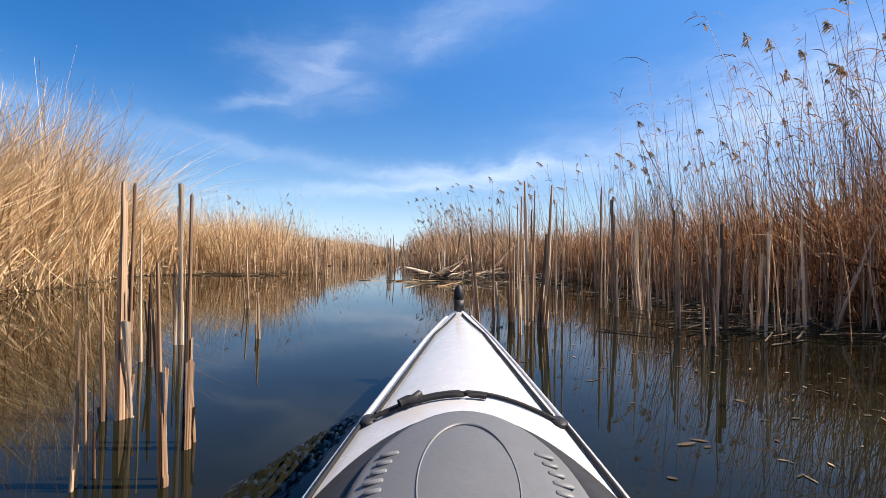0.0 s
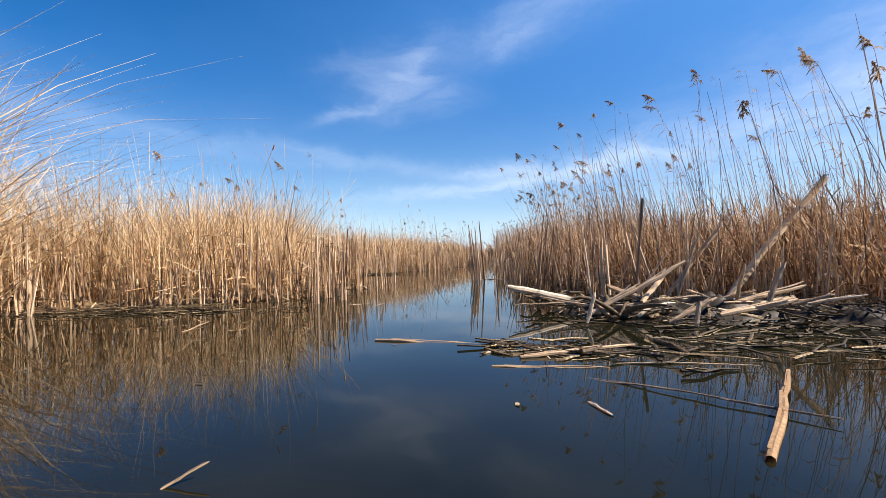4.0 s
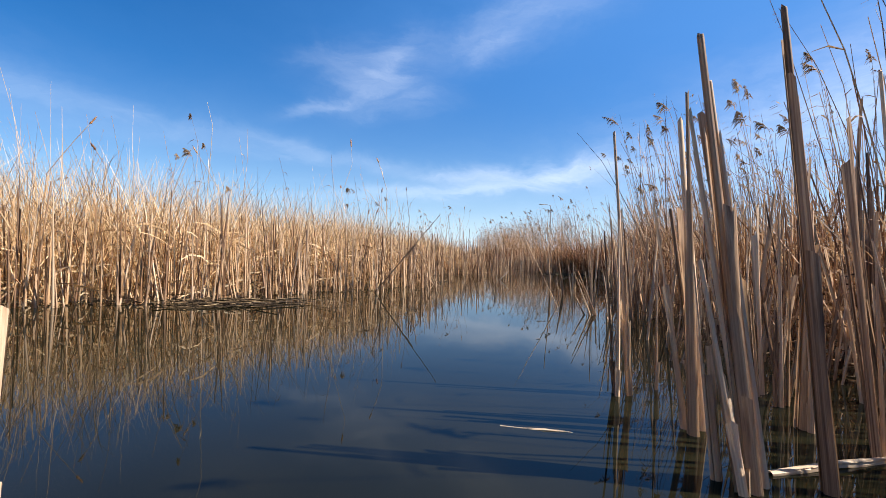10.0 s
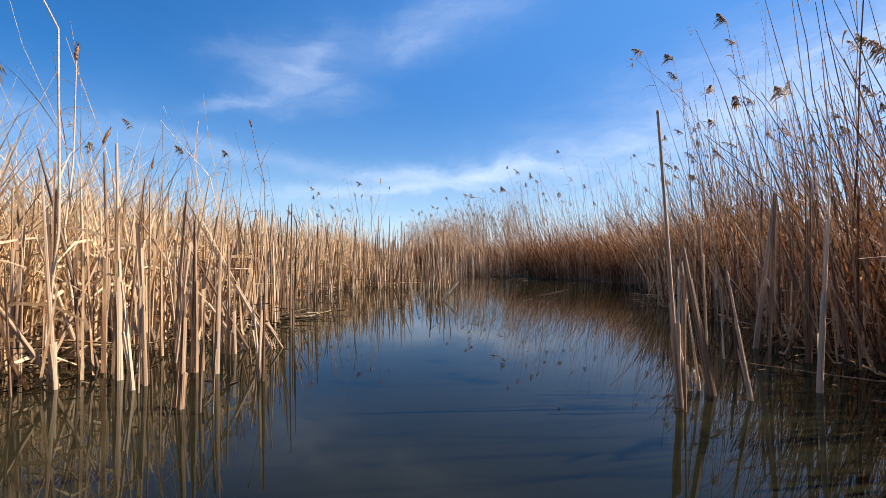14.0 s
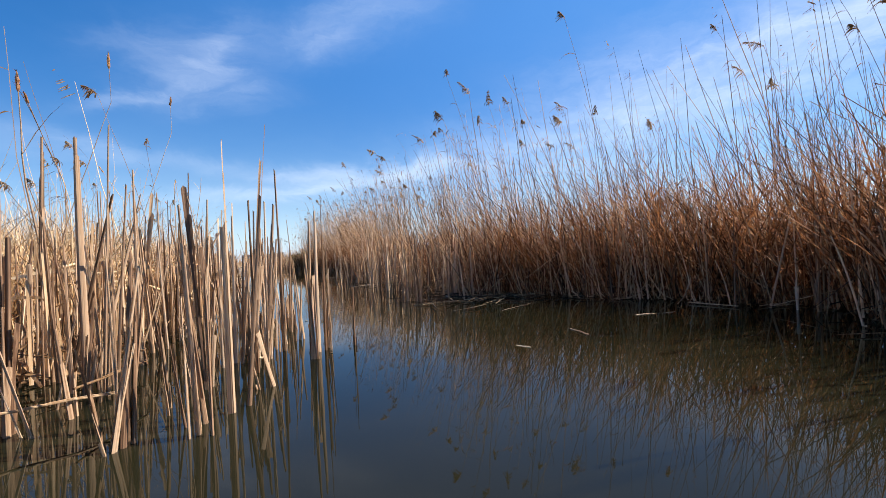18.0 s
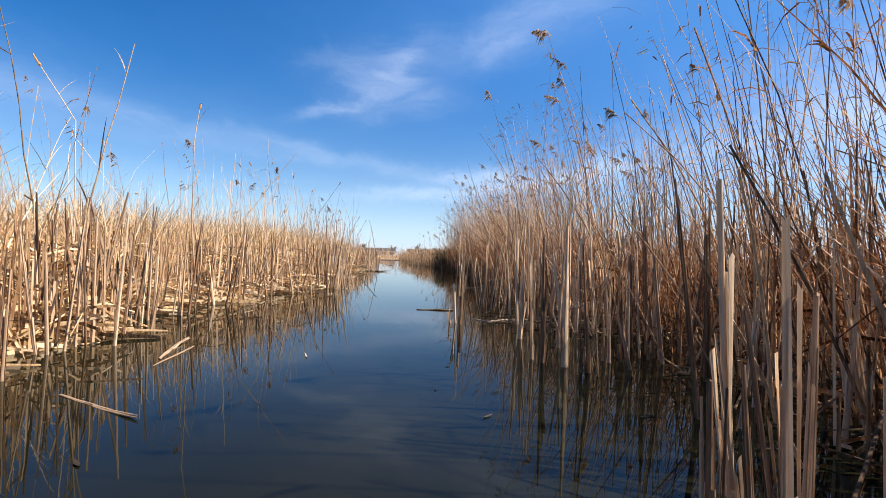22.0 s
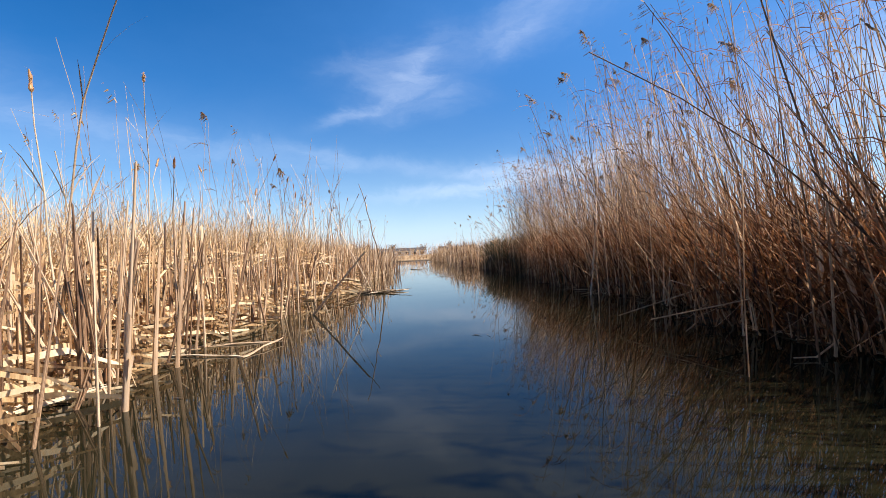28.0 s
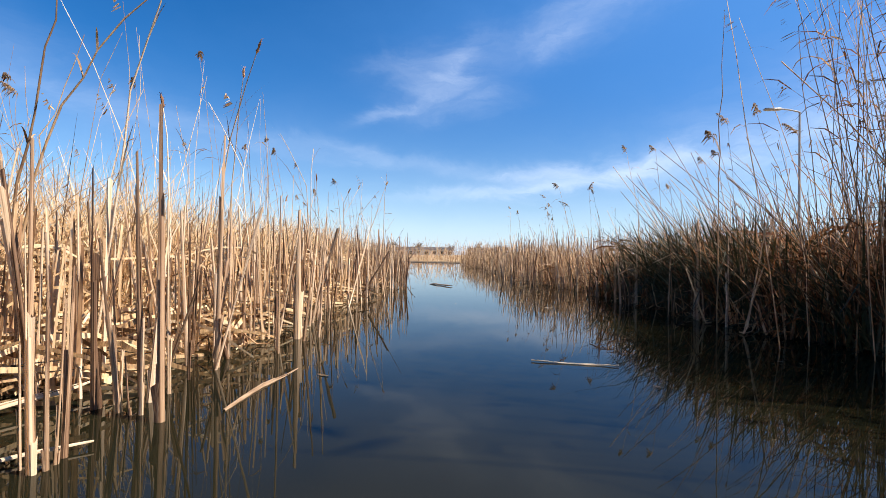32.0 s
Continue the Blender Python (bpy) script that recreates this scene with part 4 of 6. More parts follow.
def tall_reeds(side, y0, y1, per, in0, in1, low, high, thick=0.0052, k=6, broken=0.0, wild=0.015):
    n = int(per * fullness(y0) * (y1 - y0))
    b = scatter(side, y0, y1, n, in0, in1)
    h = rng.uniform(low, high, n)
    turn = rng.normal(math.pi, 1.1, n)
    lean = np.abs(rng.normal(0.03, 0.07, n)) if side < 0 else np.abs(rng.normal(0.12, 0.07, n))
    if side > 0:
        turn = rng.normal(math.pi, 0.6, n)
    p = curved(b, h, lean, turn, np.abs(rng.normal(0, 0.09, n)), k)
    p[:, 1:, :2] += np.cumsum(rng.normal(0, wild, (n, k - 1, 2)), 1)
    if broken:
        p = kinked(p, broken, 0.9, 0.5, k // 2)
    p = p[clear(p)]
    n = len(p)
    rad = thick * rng.uniform(0.7, 1.3, n)[:, None] * np.linspace(1, 0.35, k)[None]
    return tubes(p, rad, 3, 1.0, rng.random(n) * 3), p[:, -1]


def heads_of(tips, share):
    """Small seed heads on far reeds."""
    tips = tips[rng.random(len(tips)) < share]
    n, m, k = len(tips), 9, 3
    u = rng.random((n, m))
    a = rng.normal(math.pi, 0.8, (n, m))
    q = np.linspace(0, 1, k)
    size = rng.uniform(0.13, 0.22, n)[:, None]
    start = tips[:, None] + np.stack([-0.7 * size * u, 0 * u, size * (u - 0.5)], -1)
    end = np.stack([np.cos(a), 0.5 * np.sin(a), -0.5 + 0 * a], -1) * 0.09 * (1.2 - u)[..., None]
    p = (start[:, :, None] + end[:, :, None] * q[:, None]).reshape(n * m, k, 3)
    t = rng.random(n * m) * 6.283
    return ribbons(p, np.full((n * m, k), 0.011) * np.array([0.6, 1, 0.3]), np.stack([np.cos(t) * 0.5, np.sin(t), 0.4 * np.cos(t)], 1))


def litter(side, y0, y1, per, in0, in1, top):
    """Flattened stems that lie crosswise at the water's edge."""
    n = int(per * fullness(y0) * (y1 - y0))
    b = scatter(side, y0, y1, n, in0, in1)
    b[:, 2] = rng.uniform(0.0, 1.0, n) ** 2 * top + 0.004
    a = rng.random(n) * 6.283
    length = rng.uniform(0.12, 0.5, n)
    k = 3
    q = np.linspace(-0.5, 0.5, k)
    d = np.stack([np.cos(a), np.sin(a), rng.normal(0, 0.16, n)], 1)
    p = b[:, None] + q[None, :, None] * length[:, None, None] * d[:, None]
    p[..., 2] = np.maximum(p[..., 2], 0.003)
    return tubes(p, rng.uniform(0.002, 0.007, n)[:, None] * np.array([1, 0.9, 0.7])[None], 3, 0.6)


def folded_layer(side, y0, y1, per, in0, in1, low, high, size=1.0):
    """Leaves folded over and pressed flat, lying crosswise between the stalks."""
    n = int(per * fullness(y0) * (y1 - y0))
    b = scatter(side, y0, y1, n, in0, in1)
    b[:, 2] = low + (high - low) * rng.random(n) ** 1.6
    a = rng.random(n) * 6.283
    length = rng.uniform(0.15, 0.6, n) * size
    k = 4
    q = np.linspace(-0.5, 0.5, k)
    d = np.stack([np.cos(a), np.sin(a), rng.normal(0, 0.3 / size ** 2, n)], 1)
    p = b[:, None] + q[None, :, None] * length[:, None, None] * d[:, None]
    p[..., 2] -= (q[None] ** 2) * length[:, None] * rng.uniform(0.0, 0.9, n)[:, None]
    p[..., 2] = np.maximum(p[..., 2], 0.01)
    p = p[clear(p)]
    n = len(p)
    return ribbons(p, size * rng.uniform(0.004, 0.0115, n)[:, None] * np.array([0.7, 1, 0.9, 0.5])[None], np.stack([rng.normal(0, 0.3, n), rng.normal(0, 0.3, n), np.ones(n)], 1))


def reed_share(y):
    """Tall reeds for each metre of the shaded bank."""
    return float(np.interp(y, [3.5, 6.5, 11, 15, 17, 24, 27, 31, 36, 38, 44, 48, 51, 55, 57, 58.5, 62, 66, 86], [110, 45, 50, 50, 50, 55, 85, 42, 34, 42, 42, 44, 52, 50, 44, 8, 10, 8, 8]))


def reed_top(y):
    return float(np.interp(y, [-12, 11, 17, 24, 27, 34, 40, 46, 50, 54, 57, 58.2, 66, 86], [3.1, 3.3, 2.8, 2.9, 3.3, 3.5, 3.0, 3.3, 3.5, 3.8, 3.8, 2.1, 1.8, 1.6]))


STEP = 6.0
for y0 in np.arange(-12, 85, STEP):
    y1 = min(y0 + STEP, 86.0)
    ym = (y0 + y1) / 2
    far = ym > 66
    # sunlit bank
    if ym < 12.5:
        stuff("cattail_bed", [mass_of_stalks(-1, y0, y1, 14, 0.0, 1.5, 0.6, 1.3, 0.009)], M_STALKS, "scattered dry cattail stalks among golden reed grass", "cattails")
        stuff("golden_grass_bed", [mat_of_grass(-1, y0, y1, 1000, 0.0, 2.4, left_h, 0.25, 0.8, 0.5, 0.0055, toward=-0.2, lean=1.0, k=5), mat_of_grass(-1, y0, y1, 620, 0.6, 3.0, left_h, 0.6, 1.05, 0.45, 0.0052, toward=0.1, k=5, lean=0.6), mat_of_grass(-1, y0, y1, 320, 2.0, 6.0, left_h, 0.8, 1.15, 0.3, 0.006, k=4),
                                   mat_of_grass(-1, y0, y1, 60, 5.0, 26.0, left_h, 0.9, 1.2, 0.3, 0.014, k=3)], M_GOLD, "shaggy golden dry reed grass hanging over the water", "reed grass")
    else:
        stuff("cattail_bed", [mass_of_stalks(-1, y0, y1, 30 if far else 70, -0.15, 1.0, 0.4, float(np.interp(ym, [14, 30, 36], [1.2, 1.05, 0.9])), 0.0115), mass_of_stalks(-1, y0, y1, 20 if far else 34, 0.8, 3.5, 0.6, float(np.interp(ym, [14, 30, 36], [1.4, 1.2, 1.0])), 0.008)], M_STALKS,
              "dense standing dry cattail stalks along the sunlit bank", "cattails")
        stuff("golden_grass_bed", [mat_of_grass(-1, y0, y1, 160 if far else 900, 0.8, 2.7, left_h, 0.5, 1.1, 0.35, 0.0029, broken=0.2), mat_of_grass(-1, y0, y1, 90 if far else 680, 1.0, 5.0, left_h, 0.8, 1.15, 0.3, 0.0031, k=4, broken=0.1), folded_layer(-1, y0, y1, 40 if far else (240 if ym > 34 else 120), 0.1, 2.0, 0.06, left_h(ym) * 0.5), mat_of_grass(-1, y0, y1, 50 if far else 110, 4.0, 9.0, left_h, 0.8, 1.2, 0.3, 0.0065, k=4),
                                   mat_of_grass(-1, y0, y1, 34, 8.0, 26.0, left_h, 0.9, 1.25, 0.3, 0.018, k=3)], M_GOLD, "matted golden dry reed grass bent over behind the cattails", "reed grass")
    wiry = float(np.interp(ym, [-12, 12, 20, 40, 46, 56, 60], [26, 22, 16, 12, 22, 22, 10]))
    if 34 < ym < 62:
        stuff("flattened_thatch", [folded_layer(-1, y0, y1, 190, -0.1, 0.9, 0.015, 0.26, 1.5)], M_GOLD, "pale reed leaves pressed flat at the foot of the cattails", "thatch")
    r1, t1 = tall_reeds(-1, y0, y1, wiry, 0.3, 5.0, left_h(ym) * 0.9, left_h(ym) + (1.0 if ym < 45 or ym > 57 else 1.5), thick=0.0046, broken=0.25, wild=0.034)
    stuff("tall_reed_bed", [r1, heads_of(t1, 0.2)], M_GOLD, "wiry pale tall reeds rising over the golden grass", "reeds")
    stuff("reed_litter", [litter(-1, y0, y1, 16 if far else 42, -0.1, 1.0, 0.2)], M_LITTER, "flattened broken reed litter along the sunlit bank", "litter")
    # shaded bank
    hang = 29.5 < ym < 33.5 or 44 < ym < 57.5
    # Outside three pale stretches, the darker reed colour paints shade onto these cattails.
    stuff("cattail_bed", [mass_of_stalks(1, y0, y1, 34 if hang or 33 < ym < 42 else 62, -0.15, 1.1, 0.45, 1.25, 0.0075), mass_of_stalks(1, y0, y1, 60 if ym < 24 else 28, 0.6, 3.5, 0.5, 1.5 if ym < 24 else 1.2, 0.008)], M_STALKS if 33 < ym < 42 or 12 < ym < 20 or ym > 60 else M_REEDS_SHADE,
          "standing brown cattail stalks on the shaded bank, partly darkened for shade", "cattails")
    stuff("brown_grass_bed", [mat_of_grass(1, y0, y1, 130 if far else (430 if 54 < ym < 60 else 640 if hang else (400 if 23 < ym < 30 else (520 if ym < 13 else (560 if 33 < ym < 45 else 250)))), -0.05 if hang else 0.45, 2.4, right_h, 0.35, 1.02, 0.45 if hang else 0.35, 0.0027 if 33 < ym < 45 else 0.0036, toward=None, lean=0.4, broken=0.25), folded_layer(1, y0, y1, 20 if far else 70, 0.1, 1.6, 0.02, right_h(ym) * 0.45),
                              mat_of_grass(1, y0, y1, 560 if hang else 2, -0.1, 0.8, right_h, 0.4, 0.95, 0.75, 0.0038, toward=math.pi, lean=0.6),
                              mat_of_grass(1, y0, y1, 70 if far else (240 if ym > 24 else (620 if ym < 16 else 330)), 1.6, 7.0, right_h, 0.4 if ym > 24 else 0.8, 0.75 if ym > 24 else 1.2, 0.3, 0.0065, k=4), mat_of_grass(1, y0, y1, 60 if far else 210, 0.2, 2.2, right_h, 0.7, 1.12, 0.4, 0.0026 if 33 < ym < 45 else 0.0036, lean=0.5, toward=math.pi), mat_of_grass(1, y0, y1, 34, 8.0, 26.0, right_h, 0.7, 1.1, 0.3, 0.018, k=3)], M_REEDS_SHADE if ym > 60 else (M_BROWN if ym > 24 or ym < 10 else M_REEDS_SHADE),
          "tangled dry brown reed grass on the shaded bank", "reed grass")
    if 25 < ym < 62:
        n = int((80 if ym < 34 else 52 if hang else 30) * (y1 - y0))
        b = scatter(1, y0, y1, n, 0.15, 1.5)
        p = curved(b, rng.uniform(0.7, 1.9, n), rng.uniform(0.1, 0.65 if hang else 0.35, n), rng.normal(math.pi, 0.5, n), np.abs(rng.normal(0, 0.15, n)), 6)
        p = p[clear(p, 0.8)]
        stuff("leaning_reeds", [tubes(p, rng.uniform(0.003, 0.0068, len(p))[:, None] * np.linspace(1, 0.5, 6)[None], 4)], M_REEDS_SHADE, "pale reed stems leaning out over the water", "reeds")
        # snapped stems standing and leaning at the water's edge
        n = int((64 if ym < 36 else 24) * (y1 - y0))
        b = scatter(1, y0, y1, n, -0.3, 0.45)
        b[:, 2] = -0.15
        p = kinked(curved(b, rng.uniform(0.4, 1.25, n), np.abs(rng.normal(0.12, 0.2, n)), rng.normal(math.pi, 1.2, n), np.abs(rng.normal(0, 0.1, n)), 6), 0.25, 0.8)
        p = p[clear(p, 0.8)]
        stuff("edge_stems", [tubes(p, rng.uniform(0.004, 0.009, len(p))[:, None] * np.linspace(1, 0.6, 6)[None], 5)], M_STALKS, "snapped pale stems standing crooked along the shaded water's edge", "reeds")
    r2, t2 = tall_reeds(1, y0, 57.2 if y0 == 54 else y1, reed_share(ym) * (0.68 if 44 < ym < 60 else 0.8), 0.3, 4.0, reed_top(ym) * 0.5, reed_top(ym), thick=0.009 if 44 < ym < 60 else 0.0062)
    stuff("tall_reed_bed", [r2, heads_of(t2, 0.35)], M_STALKS if ym > 44 else M_REEDS_SHADE, "tall grey-brown reeds with drooping seed heads", "reeds")
    stuff("reed_litter", [litter(1, y0, y1, 16 if far else 46, -0.15, 1.1, 0.2)], M_LITTER, "dark wet reed litter lying along the shaded bank", "litter")

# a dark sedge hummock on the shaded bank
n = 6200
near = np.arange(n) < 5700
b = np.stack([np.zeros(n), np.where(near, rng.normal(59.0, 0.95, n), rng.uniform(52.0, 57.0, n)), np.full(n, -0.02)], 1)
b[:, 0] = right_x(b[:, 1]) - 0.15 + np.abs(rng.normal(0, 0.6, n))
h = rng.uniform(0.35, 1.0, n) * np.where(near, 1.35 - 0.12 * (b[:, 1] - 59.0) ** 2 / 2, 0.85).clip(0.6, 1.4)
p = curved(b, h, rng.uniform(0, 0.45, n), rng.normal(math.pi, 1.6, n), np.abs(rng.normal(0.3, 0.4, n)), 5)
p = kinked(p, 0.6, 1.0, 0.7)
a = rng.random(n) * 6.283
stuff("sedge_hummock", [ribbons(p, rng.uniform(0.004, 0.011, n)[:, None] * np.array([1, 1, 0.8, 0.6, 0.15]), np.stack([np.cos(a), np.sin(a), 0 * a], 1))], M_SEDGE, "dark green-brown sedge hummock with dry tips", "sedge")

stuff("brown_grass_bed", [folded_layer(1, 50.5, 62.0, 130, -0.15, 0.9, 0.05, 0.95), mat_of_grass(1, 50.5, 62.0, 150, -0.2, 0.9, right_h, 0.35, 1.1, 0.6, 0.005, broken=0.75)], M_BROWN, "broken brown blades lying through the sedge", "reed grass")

# single tall bent reeds near the path's end
def bent_reed(x, y, knee, tip, radius, leaves=2, bank="sunlit"):
    """A bleached reed from its foot over a knee to its tip, with a few dry leaves along it."""
    foot, a, b = Vector((x, y, -0.1)), Vector((x, y, 0)) + Vector(knee), Vector((x, y, 0)) + Vector(tip)
    q = np.linspace(0, 1, 12)[:, None]
    p = (1 - q) ** 2 * np.array(foot) + 2 * q * (1 - q) * np.array(a) + q ** 2 * np.array(b)
    p[1:-1] += rng.normal(0, 0.012, (10, 3))
    c = clump("bent_reed", x, y, f"tall bleached bent reed rising over the {bank} bank", "reed", f"tall bent reeds over the {bank} bank")
    p = p - np.array([x, y, 0])
    stem = part("stem", mesh_of("stem", *tubes(p[None], radius * np.linspace(1, 0.35, 12)[None] * rng.uniform(0.9, 1.12, 12)[None], 7), M_REED, True), c)
    for j in range(leaves):
        i, t = int(rng.integers(4, 10)), rng.random() * 6.283
        u = np.linspace(0, 1, 6)
        size = rng.uniform(0.15, 0.4)
        line = p[i] + np.stack([np.cos(t) * u * size * 0.5, np.sin(t) * u * size * 0.5, size * (u - 0.5 * u ** 2)], 1)
        part("leaf", mesh_of("leaf", *ribbons(line[None], np.interp(u, [0, 0.3, 1], [0.004, 0.0065, 0.001])[None], np.array([[-math.sin(t), math.cos(t), 0.2]])), M_REED), stem)


for row in [(-2.57, 51.94, (-0.11, -0.04, 1.03), (-0.38, -0.11, 1.94), 0.013),
            (-5.01, 54.1, (-0.04, -0.04, 1.86), (0.25, -0.0, 3.46), 0.008),
            (-4.17, 54.27, (0.15, 0.0, 1.84), (-0.58, -0.16, 3.06), 0.006),
            (-4.33, 54.44, (0.09, -0.01, 1.83), (0.07, -0.03, 3.21), 0.007),
            (-5.19, 55.04, (-0.03, -0.03, 1.79), (-0.41, -0.11, 2.85), 0.009),
            (-5.63, 54.66, (0.27, 0.03, 1.46), (0.51, 0.05, 2.54), 0.008),
            (-5.0, 54.97, (0.08, -0.01, 1.59), (-0.02, -0.04, 2.78), 0.008),
            (-4.98, 55.18, (-0.01, -0.02, 1.59), (0.44, 0.04, 2.75), 0.008),
            (-6.15, 53.46, (0.34, 0.05, 1.62), (0.06, -0.03, 2.99), 0.007),
            (-5.84, 53.52, (-0.12, -0.05, 1.73), (0.17, -0.01, 2.98), 0.006),
            (-5.68, 53.66, (-0.07, -0.04, 1.53), (0.19, -0.0, 2.65), 0.007),
            (-6.31, 53.53, (0.04, -0.02, 1.76), (-0.25, -0.09, 2.89), 0.006),
            (-6.26, 53.75, (0.41, 0.07, 1.23), (1.26, 0.22, 2.28), 0.006),
            (-5.94, 53.71, (0.3, 0.04, 1.38), (-0.16, -0.07, 2.38), 0.006),
            (-4.99, 55.4, (-0.03, -0.02, 1.26), (0.71, 0.12, 1.98), 0.009),
            (-5.12, 55.48, (0.03, -0.0, 1.2), (0.25, 0.03, 2.07), 0.01),
            (-5.17, 55.57, (0.02, -0.01, 1.09), (0.36, 0.05, 1.87), 0.005)]:
    bent_reed(*row)
for i in range(18):
    x, y, h, t = rng.uniform(-5.6, -4.0), rng.uniform(50.6, 53.6), rng.uniform(1.7, 2.9), rng.random() * 6.283
    c = rng.normal(0, 0.3)
    bent_reed(round(x, 2), round(y, 2), (0.25 * math.cos(t), 0.25 * math.sin(t), h * 0.6), (c + 0.1 * math.cos(t), 0.1 * math.sin(t), h), rng.uniform(0.004, 0.007), 3)
bent_reed(-0.68, 57.80, (0.00, 0, 1.53), (0.04, 0, 2.79), 0.006, 1, "shaded")

# the beds that close the channel's far end
def end_feet(n):
    return np.stack([rng.uniform(-45, 30, n), rng.uniform(86, 104, n), np.zeros(n)], 1)


b = end_feet(3400)
p = kinked(curved(b, rng.uniform(0.8, 2.1, len(b)), rng.uniform(0, 0.3, len(b)), rng.random(len(b)) * 6.283, np.abs(rng.normal(0, 0.25, len(b))), 4), 0.15, 0.8)
stuff("far_reed_bed", [tubes(p, np.full((len(b), 4), 0.014) * np.array([1, 0.9, 0.8, 0.4]), 3)], M_STALKS, "pale dry reed bed closing the far end of the channel", "reeds")

# single stalks and tall reeds along the water's edge
for side, bank in ((-1, "sunlit"), (1, "shaded")):
    for y0 in np.arange(-4, 70, 2.0):
        cx = float(left_x(y0 + 1) if side < 0 else right_x(y0 + 1))
        c = clump("cattail_clump", cx, y0 + 1, f"dry cattail stalks with torn sheaths along the {bank} bank", "cattails", f"cattail clumps along the {bank} bank")
        count = (62 if 40 < y0 < 51 else (58 if y0 < 20 else 56)) if side < 0 else 26
        if side < 0 and y0 < 11:
            count = 3
        if side > 0 and (29 < y0 < 36 or 43 < y0 < 57):
            count = 14 if y0 < 36 else 6
        elif side > 0 and 33 < y0 < 40:
            count = 24
        feet = scatter(side, y0, y0 + 2, count, (-0.55 if y0 > 36 else -0.3) if side < 0 else -0.35, 0.5)
        for x, y, _ in feet:
            if off_course(x, y) < (1.35 if side < 0 and (y > 44 or y < 20) else (0.55 if side < 0 else 0.75)):
                continue
            h = rng.uniform(0.45, 1.0) * float(np.interp(y, [14, 20, 23, 28, 31, 34, 37, 60], [1.15, 1.35, 1.35, 1.25, 1.4, 1.35, 1.12, 1.1] if side < 0 else [1.25, 1.2, 1.2, 1.2, 1.2, 1.2, 1.15, 1.05]))
            a, l = rng.random() * 6.283, abs(rng.normal(0, (0.16 if side < 0 else 0.12) if rng.random() < 0.84 else (0.4 if side < 0 else 0.22))) * h
            part("stalk", STALKS[int(rng.integers(len(STALKS)))], c, m=upright(l * math.cos(a), l * math.sin(a), h + 0.2, rng.random() * 6.28, rng.uniform(0.016, 0.04), (x - cx, y - y0 - 1, -0.2)))
        if side < 0 and y0 > 12:
            for x, y, _ in scatter(side, y0, y0 + 2, 5 if 42 < y0 < 62 else 3, 0.0, 1.3):
                if off_course(x, y) > 1.0:
                    me, tip, way = WIRY[int(rng.integers(len(WIRY)))]
                    o = part("wiry_reed", me, c, m=Matrix.Translation((x - cx, y - y0 - 1, -0.05)) @ Matrix.Rotation(rng.random() * 6.28, 4, "Z"))
                    if rng.random() < 0.55:
                        part("seed_head", HEADS[int(rng.integers(len(HEADS)))], o, "frayed orange-brown cattail spike", m=Matrix.Translation(tip) @ Vector((0, 0, 1)).rotation_difference(Vector(way)).to_matrix().to_4x4())
        n = 5 if side < 0 else int(2.0 + reed_share(y0 + 1) * 0.22)
        e = clump("reed_clump", cx, y0 + 1, f"tall dry reeds with drooping seed heads on the {bank} bank", "reeds", f"reed clumps along the {bank} bank")
        feet = scatter(side, y0, y0 + 2, n, 0.25, 2.6)
        lo, hi = (2, 12) if side < 0 else (3, 3 + max(4, int((reed_top(y0 + 1) - 1.7) * 10)))
        for x, y, _ in feet:
            me, tip = REEDS[min(int(rng.integers(lo, hi)), len(REEDS) - 1)]
            o = part("reed", me, e, m=Matrix.Translation((x - cx, y - y0 - 1, -0.03)) @ Matrix.Rotation(rng.normal(-0.02 if side < 0 else -0.09, 0.06), 4, "Y") @ Matrix.Rotation(rng.normal(0, 0.6), 4, "Z"))
            if rng.random() < (0.45 if side < 0 else 0.8):
                part("plume", PLUMES[int(rng.integers(len(PLUMES)))], o, "feathery brown seed head", m=Matrix.Translation(tip) @ Matrix.Rotation(rng.normal(0, 0.7), 4, "Z") @ Matrix.Scale(rng.uniform(0.65, 1.15), 4))


# ---- the mound of broken stalks on the shaded bank ----
# the dark heap of mud and roots: it runs out from the bank to a low point in the water
gu, gv = np.meshgrid(np.linspace(-1, 1, 81), np.linspace(-1, 1, 41))
rr = np.clip(1.0 - np.abs(gu) ** 3 - gv ** 2, 0, 1)
rough = np.sin(gu * 9 + 2 * np.sin(gv * 5)) * np.sin(gv * 7 + gu * 4)
lump = 0.2 * rr ** 0.6 * (0.8 + 0.3 * rough + 0.14 * np.sin(gu * 31 + gv * 13) + 0.12 * np.sin(gv * 27 - gu * 17) + 0.08 * np.sin(gu * 63 + gv * 40)) - 0.05
lv = np.stack([1.95 + 1.6 * gu + 0.1 * gv, 11.95 - 0.45 * gu + 0.62 * gv + 0.09 * np.sin(gu * 7), lump], -1).reshape(-1, 3)
li = np.arange(81 * 41).reshape(41, 81)
mud_mound = new("mud_mound", mesh_of("mud_mound", lv, np.stack([li[:-1, :-1], li[:-1, 1:], li[1:, 1:], li[1:, :-1]], -1).reshape(-1, 4), M_PEAT, True))
tagged(mud_mound, "dark lump of mud and matted roots under bleached stalks", "mound")


def crest(x):
    return 12.45 - 0.28 * x


